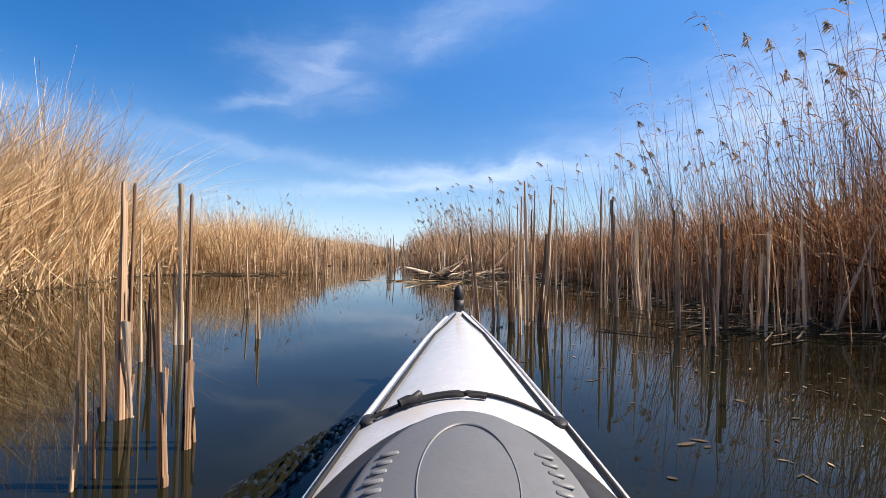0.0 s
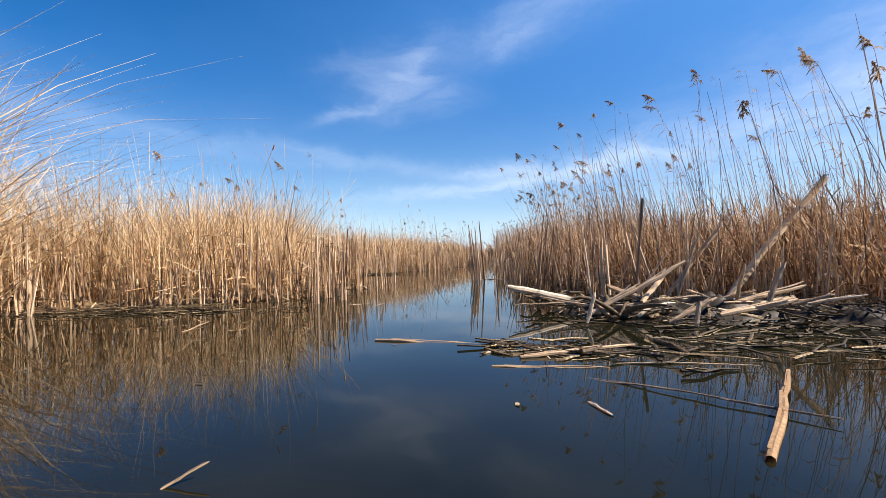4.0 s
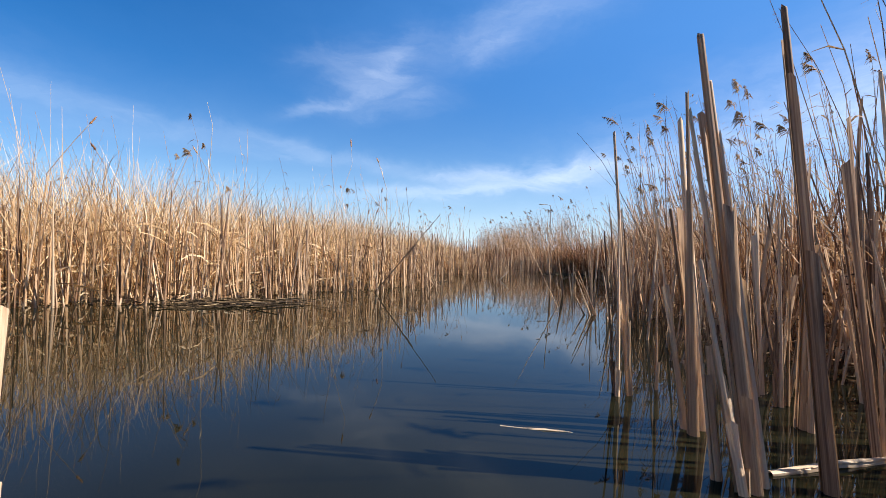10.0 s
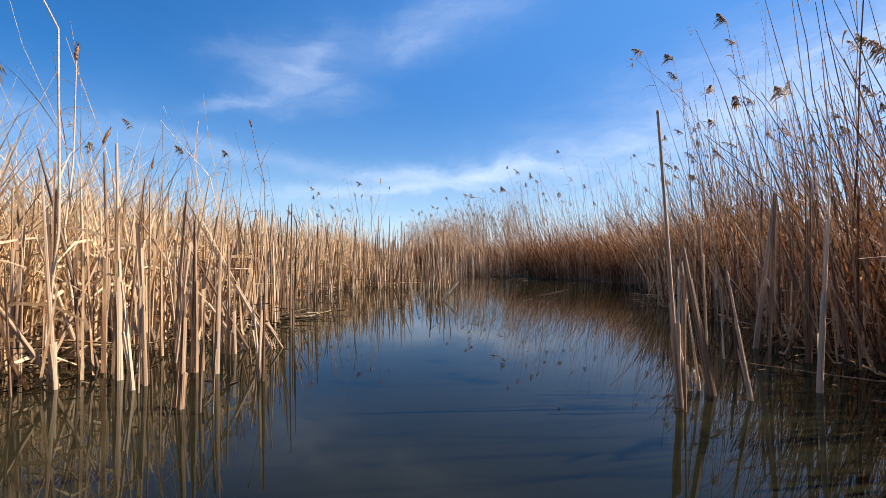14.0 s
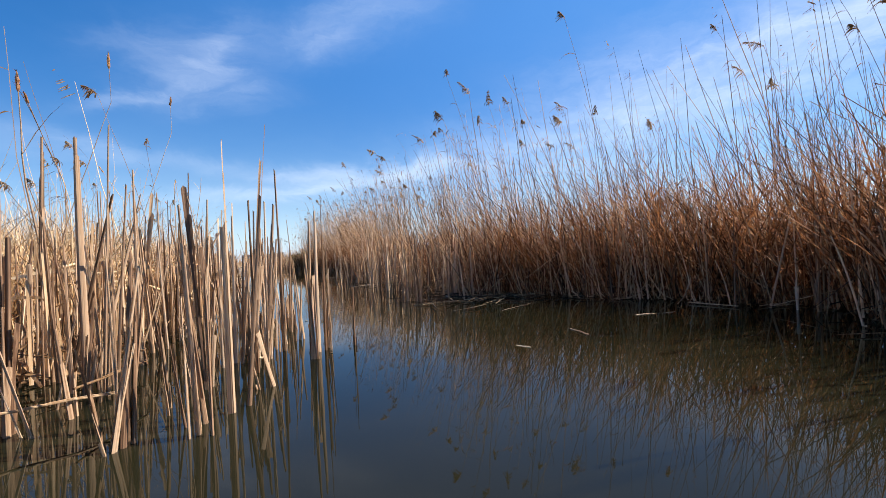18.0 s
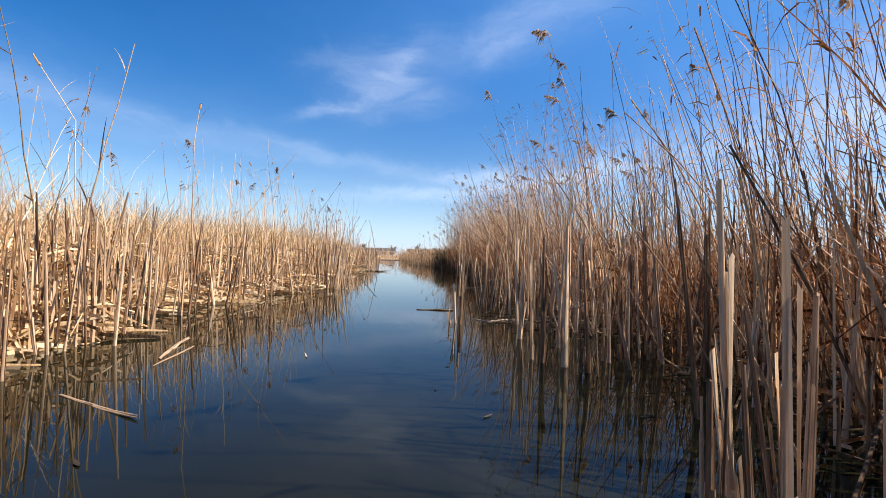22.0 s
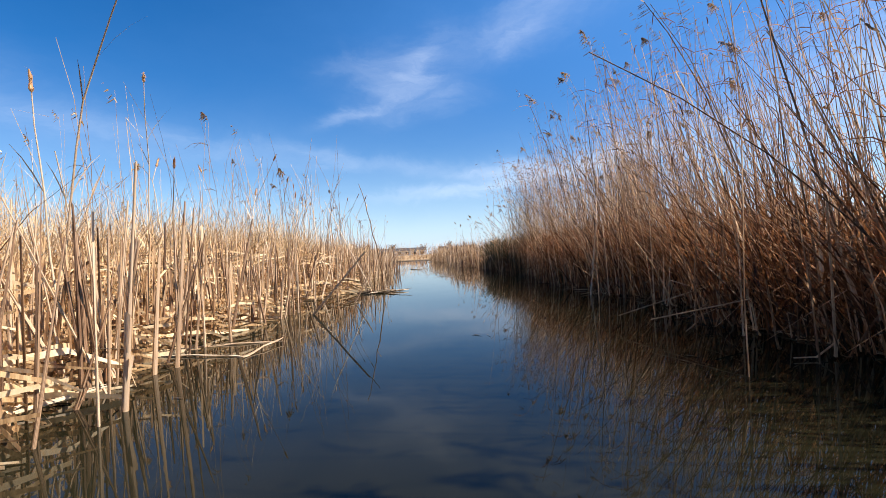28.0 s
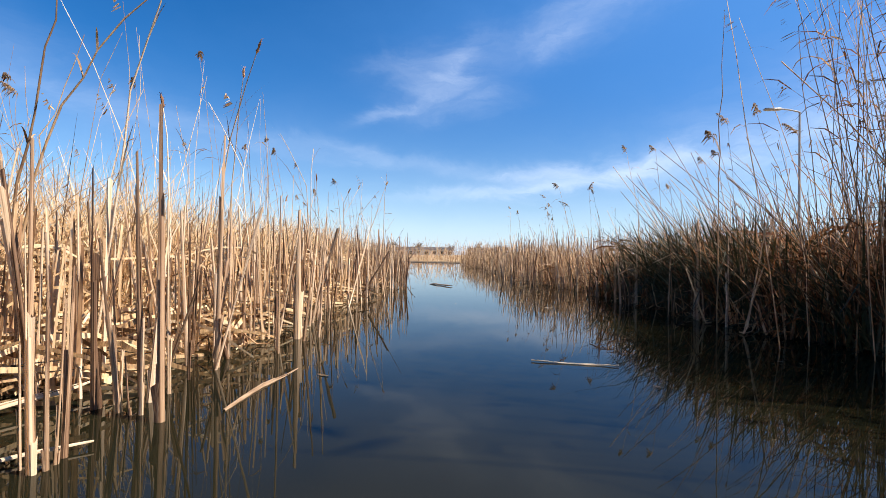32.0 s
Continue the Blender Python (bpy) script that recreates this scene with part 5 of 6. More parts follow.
mound = []
for x0, x1, dy, sy, n, top, base in ((0.5, 3.6, 0.0, 0.28, 260, 0.1, 0.05), (0.6, 3.4, -0.5, 0.16, 110, 0.05, 0.0), (1.0, 3.6, -1.15, 0.4, 150, 0.03, 0.0), (-0.3, 1.0, -2.05, 0.14, 46, 0.03, 0.0)):
    x = rng.uniform(x0, x1, n)
    b = np.stack([x, crest(x) + dy + rng.normal(0, sy, n), base + rng.random(n) ** 2 * top + 0.005], 1)
    a = rng.normal(0.0, 0.7, n) if top < 0.1 else rng.random(n) * 6.283
    length = rng.uniform(0.12, 0.6, n)
    d = np.stack([np.cos(a), np.sin(a), rng.normal(0, 0.04 + top, n)], 1)
    q = np.linspace(-0.5, 0.5, 4)
    p = b[:, None] + q[None, :, None] * length[:, None, None] * d[:, None]
    p[:, 1:3, 1] += rng.normal(0, 0.035, (n, 2))
    p[..., 2] = np.maximum(p[..., 2], 0.004)
    mound.append(tubes(p, rng.uniform(0.003, 0.016, n)[:, None] * np.array([0.9, 1, 0.9, 0.6])[None], 5, 0.6))
stuff("reed_debris", mound, M_LITTER, "mound of dark wet broken reeds and mud", "debris")
for i in range(30):
    x = rng.uniform(0.5, 3.5)
    a = rng.normal(0.0, 0.5) + (math.pi if rng.random() < 0.4 else 0)
    l = rng.uniform(0.2, 0.75)
    stick(x, crest(x) + rng.normal(-0.12, 0.22), l * math.cos(a), l * math.sin(a), l * max(0.0, rng.normal(0.1, 0.22)), rng.uniform(0.03, 0.075), "bleached broken stalk lying on the reed debris mound", rng.uniform(0.06, 0.16))
for row in [(0.64, 11.61, 0.89, 0.11, 0.45, 0.06, 0.05), (0.85, 11.88, 0.29, 0.04, 0.18, 0.06, 0.1), (1.87, 12.82, 0.27, 0.03, 0.74, 0.035, 0.1), (1.56, 11.17, 0.62, 0.08, 0.13, 0.055, 0.1), (1.89, 11.59, 0.62, 0.08, 0.13, 0.055, 0.15),
            (2.09, 11.5, 0.17, 0.02, 0.38, 0.05, 0.12), (1.6, 11.3, 0.38, 0.05, -0.1, 0.07, 0.14), (1.19, 11.2, 0.38, 0.05, 0.2, 0.045, 0.04), (0.57, 11.35, 0.07, 0.01, 0.26, 0.04, 0.02), (3.3, 11.15, 1.12, 0.05, 0.37, 0.055, 0.03), (3.7, 12.3, 1.12, 0.05, 0.57, 0.05, 0.08), (1.37, 11.15, 0.04, 0.01, 0.2, 0.04, 0.02)]:
    stick(*row[:6], "thick bleached stalk thrown across the mud mound", row[6])
for row in [(-0.29, 10.26, 0.42, 0.22, 0, 0.06), (-0.06, 10.14, 0.75, 0.28, 0, 0.075), (-0.23, 9.94, 0.64, 0.0, 0, 0.05), (0.07, 10.47, 0.04, -0.36, 0, 0.045), (0.47, 10.03, 0.7, -0.12, 0, 0.02), (0.18, 9.33, 0.06, -0.16, 0, 0.03), (-2.93, 11.04, -0.11, 0.54, 0, 0.03)]:
    stick(*row)
stick(0.9, 10.7, 0.02, -0.5, 0.02, 0.15, "dark rotting stalk stump floating beside the mound", mat=M_LITTER)


def root_clump(x, y, count, reach, label):
    e = clump("root_clump", x, y, label, "roots", "root clumps")
    for i in range(count):
        k = 7
        a = rng.random() * 6.283
        l = reach * rng.uniform(0.5, 1.0)
        q = np.linspace(0, 1, k)
        p = np.zeros((1, k, 3))
        p[0, :, 0] = rng.normal(0, 0.12) + l * math.cos(a) * q + np.cumsum(rng.normal(0, 0.007, k))
        p[0, :, 1] = rng.normal(0, 0.1) + l * math.sin(a) * q + np.cumsum(rng.normal(0, 0.007, k))
        p[0, :, 2] = np.maximum(0.02 + rng.uniform(0.02, 0.2) * np.sin(q * 1.6 + 0.2) + np.cumsum(rng.normal(0, 0.008, k)), -0.03)
        rad = rng.uniform(0.01, 0.026) * np.interp(q, [0, 0.2, 0.8, 1], [0.8, 1.1, 0.8, 0.35]) * (1 + rng.normal(0, 0.1, k))
        part("root", mesh_of("root", *tubes(p, rad[None], 8, 0.85, np.array([1.57])), M_LITTER if i % 5 else M_LOG, True), e)
    return e


root_clump(0.5, 12.55, 11, 0.5, "gnarled brown rotting root clump at the water's edge")
root_clump(0.9, 11.6, 9, 0.45, "gnarled roots and thick rotting stalks on the mud mound")
stand([(float(rng.uniform(0.9, 4.2)), float(rng.uniform(12.5, 13.9)), float(rng.normal(0, 0.22)), float(rng.normal(0, 0.12)), float(rng.uniform(0.6, 1.3)), float(rng.uniform(0.03, 0.055))) for i in range(42)],
      "broken leaning cattail stalks behind the mud mound")

# floating mats of litter off the sunlit bank
raft = []
for cx, cy, sx, sy, n in ((3.3, 4.0, 0.45, 0.35, 130), (3.6, 6.3, 0.4, 0.9, 150), (-4.2, 22.0, 0.45, 0.22, 170), (-4.9, 12.6, 0.7, 0.25, 200), (-2.6, 51.6, 0.18, 0.06, 26), (-2.6, 27.6, 0.4, 0.3, 120), (2.6, 35.3, 0.5, 0.5, 130), (2.0, 39.6, 0.4, 0.4, 50)):
    b = np.stack([rng.normal(cx, sx, n), rng.normal(cy, sy, n), rng.random(n) * 0.04 + 0.004], 1)
    a = rng.normal(0.2, 0.7, n)
    length = rng.uniform(0.15, 0.6, n)
    d = np.stack([np.cos(a), np.sin(a), rng.normal(0, 0.04, n)], 1)
    q = np.linspace(-0.5, 0.5, 3)
    p = b[:, None] + q[None, :, None] * length[:, None, None] * d[:, None]
    p[..., 2] = np.maximum(p[..., 2], 0.003)
    raft.append(tubes(p, rng.uniform(0.004, 0.011, n)[:, None] * np.array([1, 0.9, 0.7])[None], 3, 0.6))
stuff("floating_litter", raft, M_LITTER, "mats of brown reed litter floating on the water", "litter")


# scraps of leaf drifting on the water
n = 190
y = rng.uniform(0, 62, n)
u = np.where(rng.random(n) < 0.6, rng.beta(5, 1.3, n), rng.beta(1.3, 5, n))
b = np.stack([left_x(y) + 0.2 + (right_x(y) - left_x(y) - 0.4) * u, y, np.full(n, 0.004)], 1)
a = rng.random(n) * 6.283
q = np.linspace(-0.5, 0.5, 4)
line = b[:, None] + q[None, :, None] * rng.uniform(0.02, 0.09, n)[:, None, None] * np.stack([np.cos(a), np.sin(a), 0 * a], 1)[:, None]
line[..., 2] += 0.012 * (q ** 2)[None] * rng.random(n)[:, None]
stuff("drifting_leaves", [ribbons(line, rng.uniform(0.004, 0.011, n)[:, None] * np.array([0.3, 1, 0.9, 0.2])[None], np.stack([-np.sin(a), np.cos(a), 0.1 + 0 * a], 1))], M_LITTER, "small scraps of dead leaf drifting on the water", "leaves")


# brown weed showing at the surface of the shallows
n = 260
b = np.stack([rng.normal(1.9, 0.55, n), rng.uniform(0.6, 5.5, n), np.full(n, 0.003)], 1)
b[:, 0] += 0.25 * np.sin(b[:, 1] * 4.0)
a = rng.random(n) * 6.283
q = np.linspace(-0.5, 0.5, 4)
line = b[:, None] + q[None, :, None] * rng.uniform(0.015, 0.06, n)[:, None, None] * np.stack([np.cos(a), np.sin(a), 0 * a], 1)[:, None]
stuff("water_weed", [ribbons(line, rng.uniform(0.003, 0.009, n)[:, None] * np.array([0.4, 1, 0.9, 0.3])[None], np.stack([-np.sin(a), np.cos(a), 0 * a], 1))], M_LITTER, "brown scraps of water weed at the surface", "weed")


# ---- bare shrubs behind the shaded bank ----
def shrub(x, y, h, stems, label="leafless grey-brown shrub behind the reeds", spread=0.35):
    root = clump("bare_shrub", x, y, label, "shrub", "bare shrubs")
    k = 6
    b = np.stack([rng.normal(0, 0.2, stems), rng.normal(0, 0.2, stems), np.zeros(stems)], 1)
    main = curved(b, h * rng.uniform(0.6, 1.0, stems), rng.uniform(0.02, spread, stems), rng.random(stems) * 6.283, rng.normal(0, 0.1, stems), k)
    main[:, 1:, :2] += np.cumsum(rng.normal(0, 0.02 * h, (stems, k - 1, 2)), 1)
    part("stem", mesh_of("stem", *tubes(main, rng.uniform(0.006, 0.013, stems)[:, None] * np.linspace(1, 0.3, k)[None], 4), M_TWIG), root)

    def offshoots(lines, each, length, thick, kk=4):
        n = len(lines) * each
        src = np.repeat(lines, each, 0)
        f = rng.uniform(0.25, 0.98, n) * (lines.shape[1] - 1)
        i = np.minimum(f.astype(int), lines.shape[1] - 2)
        ar = np.arange(n)
        foot = src[ar, i] + (src[ar, i + 1] - src[ar, i]) * (f - i)[:, None]
        out = curved(foot, length * rng.uniform(0.4, 1.0, n), rng.uniform(0.15, 0.7, n), rng.random(n) * 6.283, rng.normal(0, 0.1, n), kk)
        return out, thick * rng.uniform(0.7, 1.2, n)[:, None] * np.linspace(1, 0.35, kk)[None]

    br, rad = offshoots(main, 6, h * 0.35, 0.0042)
    part("branchwork", mesh_of("branchwork", *tubes(br, rad, 3), M_TWIG), root)
    tw, rad2 = offshoots(br, 3, h * 0.14, 0.0024, 3)
    part("twig_crown", mesh_of("twig_crown", *tubes(tw, rad2, 3), M_TWIG), root)
    return root


for x, y, h, n in ((6.5, 31, 2.7, 16), (8.5, 35, 3.2, 18), (7.0, 38.5, 3.0, 16), (9.5, 43, 3.2, 16), (11, 50, 3.4, 16), (3.4, 46.4, 3.3, 30), (4.6, 44.6, 3.4, 26), (2.2, 53.8, 2.9, 28), (2.6, 56.2, 3.1, 30), (3.6, 58.5, 3.2, 26), (4.2, 61.5, 3.0, 22),
                   (5.5, 66, 3.0, 18), (9.0, 26, 2.8, 14), (8, 21, 2.6, 14), (9, 15, 3.0, 16), (10, 9, 3.2, 16), (6.6, 12.2, 2.3, 34), (7.6, 14.8, 2.5, 34), (6.9, 9.2, 2.4, 34), (7.4, 6.2, 2.6, 30), (12, 57, 3.4, 16), (9, 70, 3.2, 16)):
    shrub(x, y, h, n)


# ---- the distance: street lamps, a low building, trees ----
def street_lamp(x, y, h, turn, arm):
    e = clump("street_lamp", x, y, "slim grey steel street lamp with a curved arm", "lamp", "street lamps")
    k = 6
    post = np.zeros((1, k, 3))
    post[0, :, 2] = np.linspace(-0.1, h, k)
    part("post", mesh_of("post", *tubes(post, np.linspace(0.075, 0.045, k)[None], 8), M_STEEL, True), e)
    c, s_ = math.cos(turn), math.sin(turn)
    q = np.linspace(0, 1, 6)
    line = np.stack([c * arm * q, s_ * arm * q, h + 0.16 * np.sin(q * 1.57)], 1)[None]
    part("arm", mesh_of("arm", *tubes(line, np.full((1, 6), 0.035), 6), M_STEEL, True), e)
    bm = bmesh.new()
    bmesh.ops.create_cube(bm, size=1.0, matrix=Matrix.Translation((c * (arm + 0.3), s_ * (arm + 0.3), h + 0.15)) @ Matrix.Rotation(turn, 4, "Z") @ Matrix.Diagonal((0.75, 0.24, 0.1, 1)))
    bmesh.ops.bevel(bm, geom=bm.edges[:], offset=0.03, segments=2, affect="EDGES")
    part("lamp_head", bm_mesh("lamp_head", bm, M_STEEL), e)


street_lamp(10.1, 77.5, 7.6, math.radians(185), 0.9)
street_lamp(-29.0, 134.0, 8.0, math.radians(10), 0.8)
street_lamp(-62.0, 190.0, 8.0, math.radians(10), 0.8)


def house(x, y, turn, length, depth, eaves, ridge, windows, label):
    e = clump("house", x, y, label, "house", "houses in the distance")
    e.rotation_euler = (0, 0, turn)
    bm = bmesh.new()
    bmesh.ops.create_cube(bm, size=1.0, matrix=Matrix.Translation((0, 0, eaves / 2 - 0.2)) @ Matrix.Diagonal((length, depth, eaves + 0.4, 1)))
    part("wall", bm_mesh("wall", bm, M_PLASTER, False), e)
    bm = bmesh.new()
    l, d = length / 2 + 0.4, depth / 2 + 0.5
    v = [bm.verts.new(q) for q in ((-l, -d, eaves), (l, -d, eaves), (l, d, eaves), (-l, d, eaves), (-l, 0, ridge), (l, 0, ridge))]
    for f in ((0, 1, 5, 4), (2, 3, 4, 5), (0, 4, 3), (1, 2, 5), (3, 2, 1, 0)):
        bm.faces.new([v[i] for i in f])
    part("roof", bm_mesh("roof", bm, M_ROOF, False), e)
    for i in range(windows):
        bm = bmesh.new()
        wx = -length / 2 + length * (i + 0.5) / windows
        bmesh.ops.create_cube(bm, size=1.0, matrix=Matrix.Translation((wx, -depth / 2 - 0.02, eaves * 0.55)) @ Matrix.Diagonal((1.3, 0.06, 1.2, 1)))
        part("window", bm_mesh("window", bm, M_GLASS, False), e)


house(-44, 228, radians(12), 24, 9, 2.2, 3.5, 8, "long low pale building with a dark slate roof")
house(-20, 236, radians(10), 14, 9, 2.2, 3.6, 5, "low pale house with a dark slate roof")
house(-82, 222, radians(16), 16, 8, 2.2, 3.5, 5, "low pale house with a dark slate roof")


def far_tree(x, y, h):
    e = clump("tree", x, y, "distant leafless tree with a fine twiggy crown", "tree", "trees in the distance")
    k = 5
    line = np.zeros((1, k, 3))
    line[0, :, 2] = np.linspace(-0.2, h * 0.7, k)
    part("trunk", mesh_of("trunk", *tubes(line, np.linspace(0.2, 0.06, k)[None], 6), M_TWIG), e)
    n = 44
    foot = np.stack([rng.normal(0, 0.1, n), rng.normal(0, 0.1, n), h * rng.uniform(0.15, 0.65, n)], 1)
    lim = curved(foot, h * rng.uniform(0.15, 0.42, n), rng.uniform(0.2, 1.1, n), rng.random(n) * 6.283, rng.normal(0, 0.15, n), 4)
    tips = lim[np.repeat(np.arange(n), 2), 2 + rng.integers(0, 2, n * 2)]
    tw = curved(tips, h * rng.uniform(0.05, 0.16, n * 2), rng.uniform(0.1, 1.2, n * 2), rng.random(n * 2) * 6.283, rng.normal(0, 0.1, n * 2), 3)
    part("crown", mesh_of("crown", *joined([tubes(lim, np.full((n, 4), 0.13) * np.array([1, 0.8, 0.5, 0.25]), 3), tubes(tw, np.full((n * 2, 3), 0.11) * np.array([1, 0.8, 0.4]), 3)]), M_TWIG), e)


for i in range(26):
    far_tree(-120 + i * 9 + rng.normal(0, 3), 245 + rng.normal(0, 10), rng.uniform(4.0, 7.0))
for i in range(12):
    far_tree(55 + rng.normal(0, 8), 30 + i * 16 + rng.normal(0, 4), rng.uniform(6.0, 9.0))


# ---- the kayak ----
KX, KY, KYAW, KROLL = 0.0, 0.0, -4.56, 0.81
kayak = new("kayak")
kayak.matrix_world = (Matrix.Translation((KX, KY, EYE)) @ Matrix.Rotation(radians(KYAW), 4, "Z") @ Matrix.Rotation(radians(-KROLL), 4, "Y") @ Matrix.Translation((0.016, 0, -EYE))
                      @ Matrix.Rotation(radians(-1.6), 4, "Z"))
tagged(kayak, "white sea kayak with grey round hatch floating on the water", "kayak")
KS = np.array([-2.55, -2.3, -1.8, -1.2, -0.5, 0.1, 0.69, 0.96, 1.4, 1.83, 2.1, 2.3, 2.36])
KB = np.array([0.004, 0.07, 0.165, 0.235, 0.265, 0.265, 0.246, 0.222, 0.178, 0.128, 0.080, 0.033, 0.012])
KH = np.array([0.30, 0.27, 0.235, 0.22, 0.22, 0.235, 0.262, 0.272, 0.287, 0.305, 0.325, 0.345, 0.350])
KC = np.array([0.01, 0.02, 0.03, 0.035, 0.05, 0.06, 0.062, 0.058, 0.048, 0.034, 0.022, 0.012, 0.006])
KD = np.array([-0.02, -0.06, -0.09, -0.11, -0.12, -0.12, -0.115, -0.11, -0.09, -0.05, -0.01, 0.06, 0.12])


def deck_z(x, y):
    """Height of the deck x metres off the keel line, y metres ahead of the seat."""
    b = np.interp(y, KS, KB)
    return np.interp(y, KS, KH) + np.interp(y, KS, KC) * np.cos(np.clip(np.abs(x) / b, 0, 1) * math.pi / 2) ** 0.9


ky = np.linspace(-2.55, 2.36, 90)
ku = np.linspace(-1, 1, 25)
dv = np.array([[(u * np.interp(y, KS, KB), y, deck_z(u * np.interp(y, KS, KB), y)) for u in ku] for y in ky]).reshape(-1, 3)
ii = np.arange(90 * 25).reshape(90, 25)
df = np.stack([ii[:-1, :-1], ii[:-1, 1:], ii[1:, 1:], ii[1:, :-1]], -1).reshape(-1, 4)
mid = dv[df].mean(1)
hole = ((mid[:, 0] / 0.2) ** 2 + ((mid[:, 1] + 0.28) / 0.43) ** 2) < 1
part("deck", mesh_of("deck", dv, df[~hole], M_GEL, True), kayak, "glossy white deck")
hv = []
kq = np.linspace(0, 1, 9)
for y in ky:
    b, h, d = np.interp(y, KS, KB), np.interp(y, KS, KH), np.interp(y, KS, KD)
    ring = [(-b * math.cos(q * math.pi / 2) ** 0.6, y, h + (d - h) * q ** 1.4) for q in kq] + [(b * math.cos(q * math.pi / 2) ** 0.6, y, h + (d - h) * q ** 1.4) for q in kq[::-1][1:]]
    hv += ring
ii = np.arange(90 * 17).reshape(90, 17)
hf = np.stack([ii[:-1, 1:], ii[:-1, :-1], ii[1:, :-1], ii[1:, 1:]], -1).reshape(-1, 4)
part("hull", mesh_of("hull", np.array(hv), hf, M_HULLGREY, True), kayak, "pale grey hull")


def cord(name, pts, radius, mat, parent, label="", sides=7):
    p = np.array(pts, float)[None]
    return part(name, mesh_of(name, *tubes(p, np.full((1, p.shape[1]), radius), sides), mat, True), parent, label)


def over_deck(xy, lift):
    return [(x, y, float(deck_z(x, y)) + lift) for x, y in xy]


for sgn in (-1, 1):
    yy = np.linspace(-2.3, 2.2, 60)
    edge = part("seam_strip", mesh_of("seam_strip", *tubes(np.array([[(sgn * (np.interp(y, KS, KB) + 0.002), y, np.interp(y, KS, KH)) for y in yy]]), np.full((1, 60), 0.007), 6), M_HULLGREY, True), kayak)
    yy = np.linspace(0.98, 2.16, 24)
    cord("deck_line", over_deck([(sgn * (np.interp(y, KS, KB) * np.interp(y, [0.98, 1.8, 2.16], [0.86, 0.74, 0.25])), y) for y in yy], 0.006), 0.0045, M_CORD, kayak, "thin black deck line")
    yy = np.linspace(0.3, 0.98, 14)
    cord("deck_line", over_deck([(sgn * np.interp(y, KS, KB) * 0.97, y) for y in yy], 0.006), 0.0045, M_CORD, kayak, "thin black deck line")
    bm = bmesh.new()
    bmesh.ops.create_uvsphere(bm, u_segments=10, v_segments=6, radius=1, matrix=Matrix.Translation((sgn * 0.2, 0.965, float(deck_z(0.2, 0.965)) + 0.004)) @ Matrix.Diagonal((0.02, 0.03, 0.008, 1)))
    part("deck_fitting", bm_mesh("deck_fitting", bm, M_RUBBER), kayak, "black deck fitting")
xx = np.linspace(-0.2, 0.2, 24)
cord("bungee_cord", over_deck([(x, 0.98 - 0.35 * (x / 0.2) ** 2 * 0.12 + 0.02) for x in xx], 0.006), 0.005, M_CORD, kayak, "black elastic cord across the deck")
cord("bungee_cord", over_deck([(x, 0.975 - 0.35 * (x / 0.2) ** 2 * 0.1) for x in np.linspace(-0.17, 0.05, 14)], 0.008), 0.0055, M_CORD, kayak, "black elastic cord across the deck")
cord("cord_hook", over_deck([(-0.135, 0.955), (-0.12, 0.965), (-0.105, 0.962), (-0.095, 0.985)], 0.018), 0.009, M_RUBBER, kayak, "black plastic cord hook")


def oval_patch(name, cx, cy, rx, ry, lift, crown, mat, parent, label="", inner=0.0, rings=8, seg=56):
    """A low oval cover that follows the deck; inner > 0 makes a ring."""
    v, f = [], []
    for i in range(rings + 1):
        t = inner + (1 - inner) * i / rings
        for j in range(seg):
            a = j * 2 * math.pi / seg
            x, y = cx + rx * t * math.cos(a), cy + ry * t * math.sin(a)
            prof = crown * (1 - t ** 2) if inner == 0 else crown * math.sin(math.pi * i / rings)
            rim = lift * min(1.0, (1 - t) * 14) if inner == 0 else lift
            v.append((x, y, float(deck_z(min(abs(x), 0.9 * np.interp(y, KS, KB)), y)) + rim + prof))
    for i in range(rings):
        for j in range(seg):
            k2 = (j + 1) % seg
            f.append((i * seg + j, i * seg + k2, (i + 1) * seg + k2, (i + 1) * seg + j))
    return part(name, mesh_of(name, v, f, mat, True), parent, label)


HCY = 0.60
rim = oval_patch("hatch_rim", 0, HCY, 0.236, 0.282, 0.003, 0.01, M_RUBBER, kayak, "black rubber hatch rim", inner=0.66)
hatch = oval_patch("hatch_cover", 0, HCY, 0.176, 0.262, 0.022, 0.012, M_HATCH, kayak, "grey rubber hatch cover", inner=0.0, rings=22)
oval_patch("hatch_ridge", 0, HCY, 0.068, 0.165, 0.0315, 0.0025, M_HATCHTEXT, hatch, inner=0.955, rings=4)
for sgn in (-1, 1):
    for j in range(7):
        y = HCY - 0.06 + j * 0.024
        x = sgn * (0.128 - 0.004 * abs(j - 3))
        bm = bmesh.new()
        bmesh.ops.create_cube(bm, size=1.0, matrix=Matrix.Translation((x, y, float(deck_z(x, y)) + 0.029)) @ Matrix.Rotation(sgn * 0.22, 4, "Y") @ Matrix.Diagonal((0.024 if j % 3 else 0.03, 0.010, 0.0045, 1)))
        bmesh.ops.bevel(bm, geom=bm.edges[:], offset=0.002, segments=1, affect="EDGES")
        part("relief_bar", bm_mesh("relief_bar", bm, M_HATCHTEXT), hatch, "worn raised bars of moulded lettering")
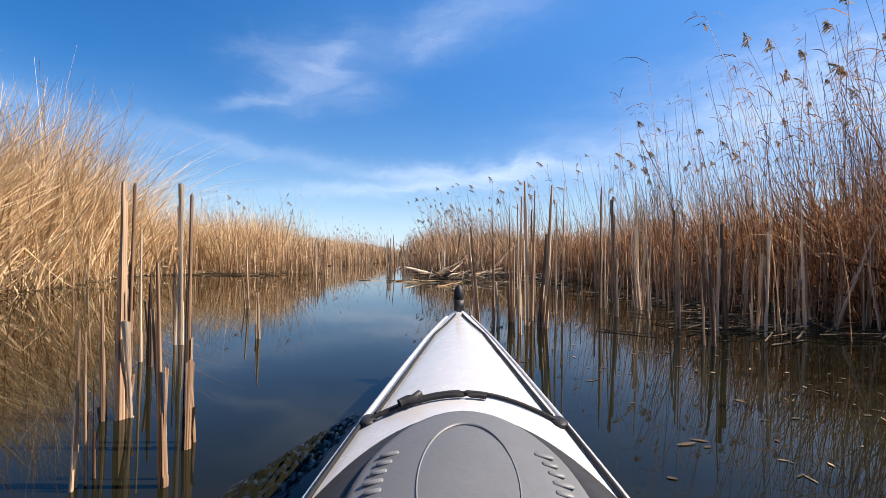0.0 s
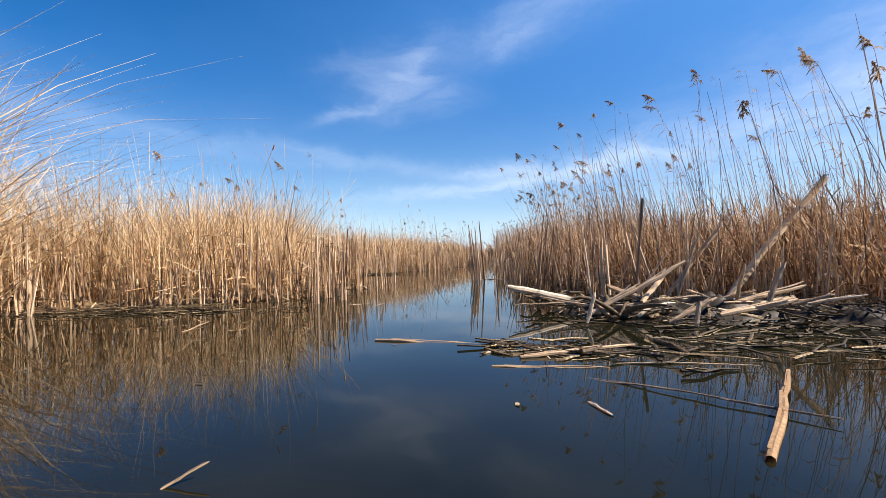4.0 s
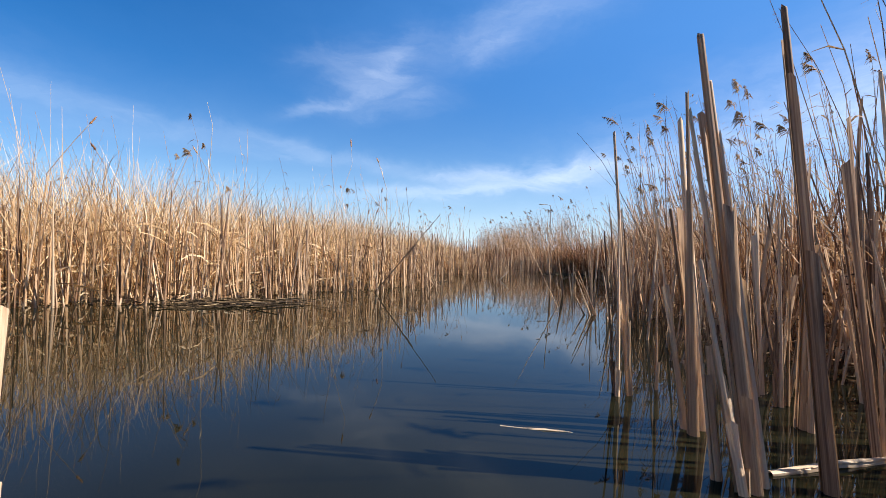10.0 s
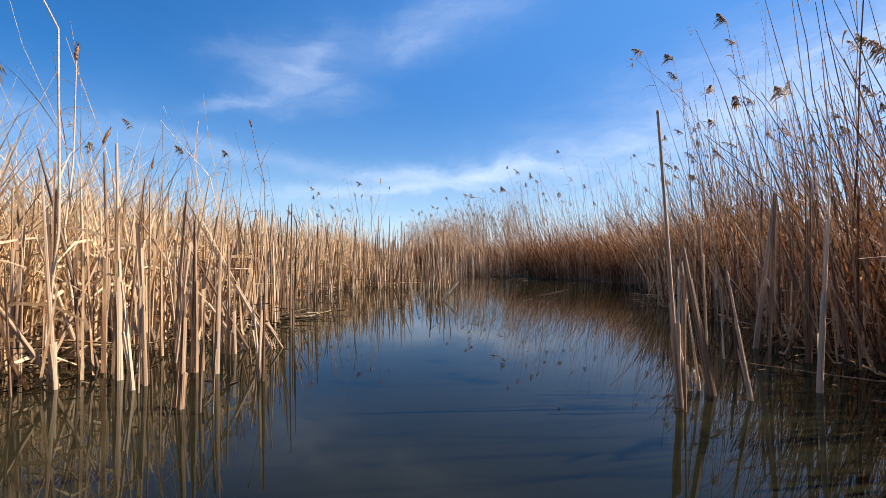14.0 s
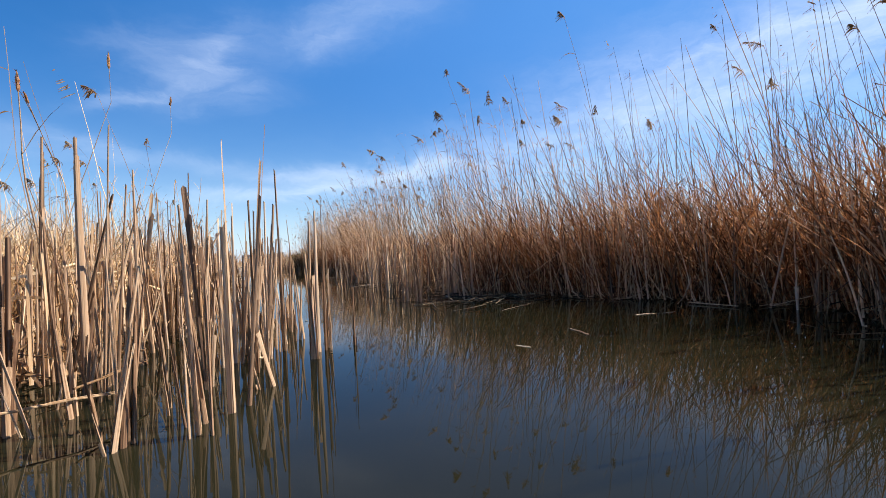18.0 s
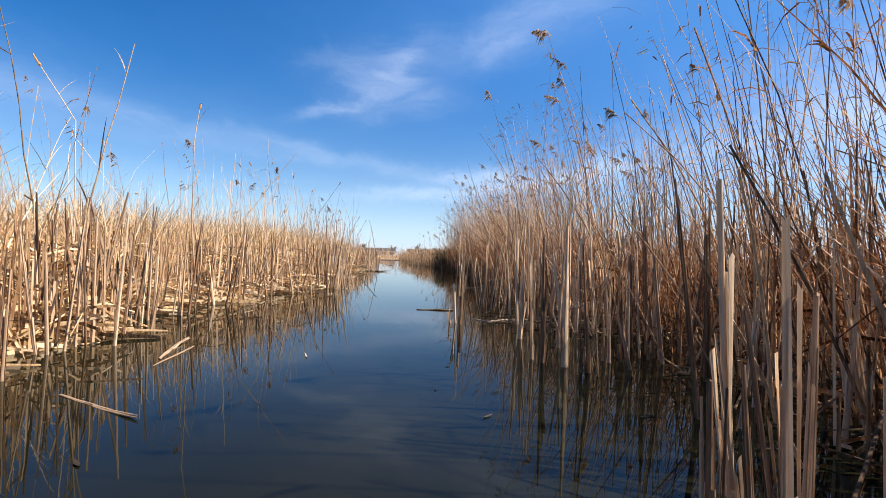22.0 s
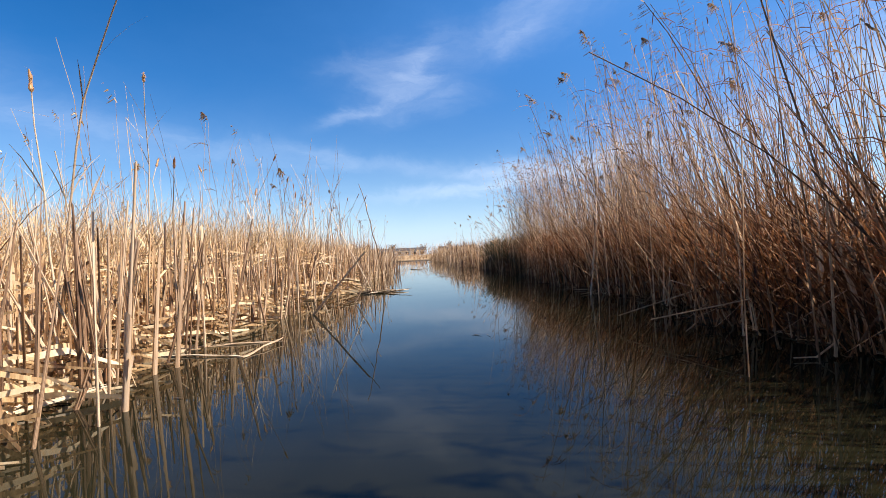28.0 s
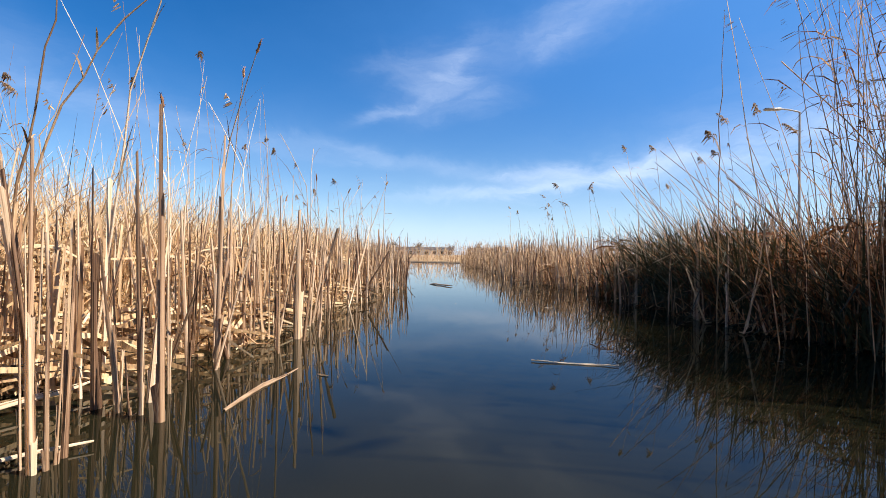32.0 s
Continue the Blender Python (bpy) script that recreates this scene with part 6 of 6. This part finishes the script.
# bow toggle
bm = bmesh.new()
bmesh.ops.create_cube(bm, size=1.0, matrix=Matrix.Translation((0, 2.27, 0.385)) @ Matrix.Diagonal((0.045, 0.06, 0.05, 1)))
bmesh.ops.create_uvsphere(bm, u_segments=14, v_segments=10, radius=1, matrix=Matrix.Translation((0.0, 2.30, 0.435)) @ Matrix.Diagonal((0.026, 0.03, 0.05, 1)))
part("bow_toggle", bm_mesh("bow_toggle", bm, M_RUBBER), kayak, "black bow toggle")
# cockpit
seg = 48
ring = [(0.205 * math.cos(j * 2 * math.pi / seg), -0.28 + 0.435 * math.sin(j * 2 * math.pi / seg)) for j in range(seg + 1)]
cord("cockpit_coaming", [(x, y, float(deck_z(min(abs(x), 0.2), y)) + 0.022) for x, y in ring], 0.018, M_RUBBER, kayak, "black cockpit coaming", 8)
oval_patch("cockpit_cover", 0, -0.28, 0.2, 0.43, 0.03, 0.02, M_HATCH, kayak, "taut grey cockpit cover", rings=14)


# the wake that the hull throws up: a short strip of broken water
wu, wv2 = np.meshgrid(np.linspace(0, 1, 90), np.linspace(-1, 1, 36))
crest_h = 0.016 * (1 - wv2 ** 2) * np.sin(math.pi * wu) ** 0.5
for fx, fy, ph in ((34, 9, 0.3), (61, 14, 1.9), (97, 23, 4.1), (23, 31, 2.2)):
    crest_h = crest_h + 0.007 * (1 - wv2 ** 2) * np.sin(math.pi * wu) * np.sin(fx * wu + 3 * np.sin(fy * wv2 + ph))
wx = -0.47 + 0.3 * wu + 0.11 * wv2 * (1.15 - wu)
wy = 1.0 + 0.85 * wu - 0.03 * wv2
wi = np.arange(90 * 36).reshape(36, 90)
wake = new("wake", mesh_of("wake", np.stack([wx, wy, crest_h - 0.004], -1).reshape(-1, 3), np.stack([wi[:-1, :-1], wi[:-1, 1:], wi[1:, 1:], wi[1:, :-1]], -1).reshape(-1, 4), M_WATER, True))
tagged(wake, "ripples of broken water beside the kayak", "water", kind="structure")


# thick stands of reeds where the shaded bank juts out
def thicket(x, y, sx, sy, n, low, high):
    c = clump("reed_clump", x, y, "thick stand of tall bushy dry reeds on the bank", "reeds", "reed clumps along the shaded bank")
    b = np.stack([rng.normal(0, sx, n), rng.normal(0, sy, n), np.full(n, -0.02)], 1)
    p = curved(b, rng.uniform(low, high, n), np.abs(rng.normal(0.04, 0.08, n)), rng.normal(math.pi, 1.3, n), np.abs(rng.normal(0.02, 0.1, n)), 7)
    p[:, 1:, :2] += np.cumsum(rng.normal(0, 0.014, (n, 6, 2)), 1)
    body = part("stem_mass", mesh_of("stem_mass", *tubes(p, 0.0042 * rng.uniform(0.7, 1.3, n)[:, None] * np.linspace(1, 0.35, 7)[None], 3), M_REEDS_SHADE), c)
    m = n * 3
    at = p[np.repeat(np.arange(n), 3), rng.integers(2, 7, m)]
    a = rng.random(m) * 6.283
    length = rng.uniform(0.12, 0.4, m)
    q = np.linspace(0, 1, 4)
    leaf = at[:, None] + length[:, None, None] * np.stack([np.cos(a)[:, None] * q, np.sin(a)[:, None] * q, 0.8 * q[None] - 0.8 * q[None] ** 2 + 0 * a[:, None]], -1)
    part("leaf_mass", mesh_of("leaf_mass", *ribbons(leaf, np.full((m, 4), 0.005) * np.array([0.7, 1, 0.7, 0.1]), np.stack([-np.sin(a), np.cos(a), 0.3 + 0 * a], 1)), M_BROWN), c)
    part("plume_mass", mesh_of("plume_mass", *heads_of(p[:, -1], 0.6), M_PLUME), c, "feathery brown seed heads")
    for o in c.children:
        o["kind"] = "stuff"


thicket(0.45, 56.7, 0.34, 0.45, 300, 1.7, 3.3)
thicket(1.4, 56.0, 0.45, 0.7, 290, 1.9, 3.3)
thicket(1.5, 51.2, 0.5, 0.6, 140, 1.6, 3.2)
thicket(2.0, 49.2, 0.5, 0.7, 150, 1.9, 3.2)
thicket(2.2, 46.3, 0.5, 0.6, 120, 1.8, 3.2)
thicket(2.1, 41.4, 0.4, 0.8, 45, 1.7, 3.0)
thicket(5.3, 4.2, 0.8, 1.6, 420, 1.9, 3.2)
thicket(3.4, 37.6, 0.5, 0.8, 70, 2.0, 3.2)
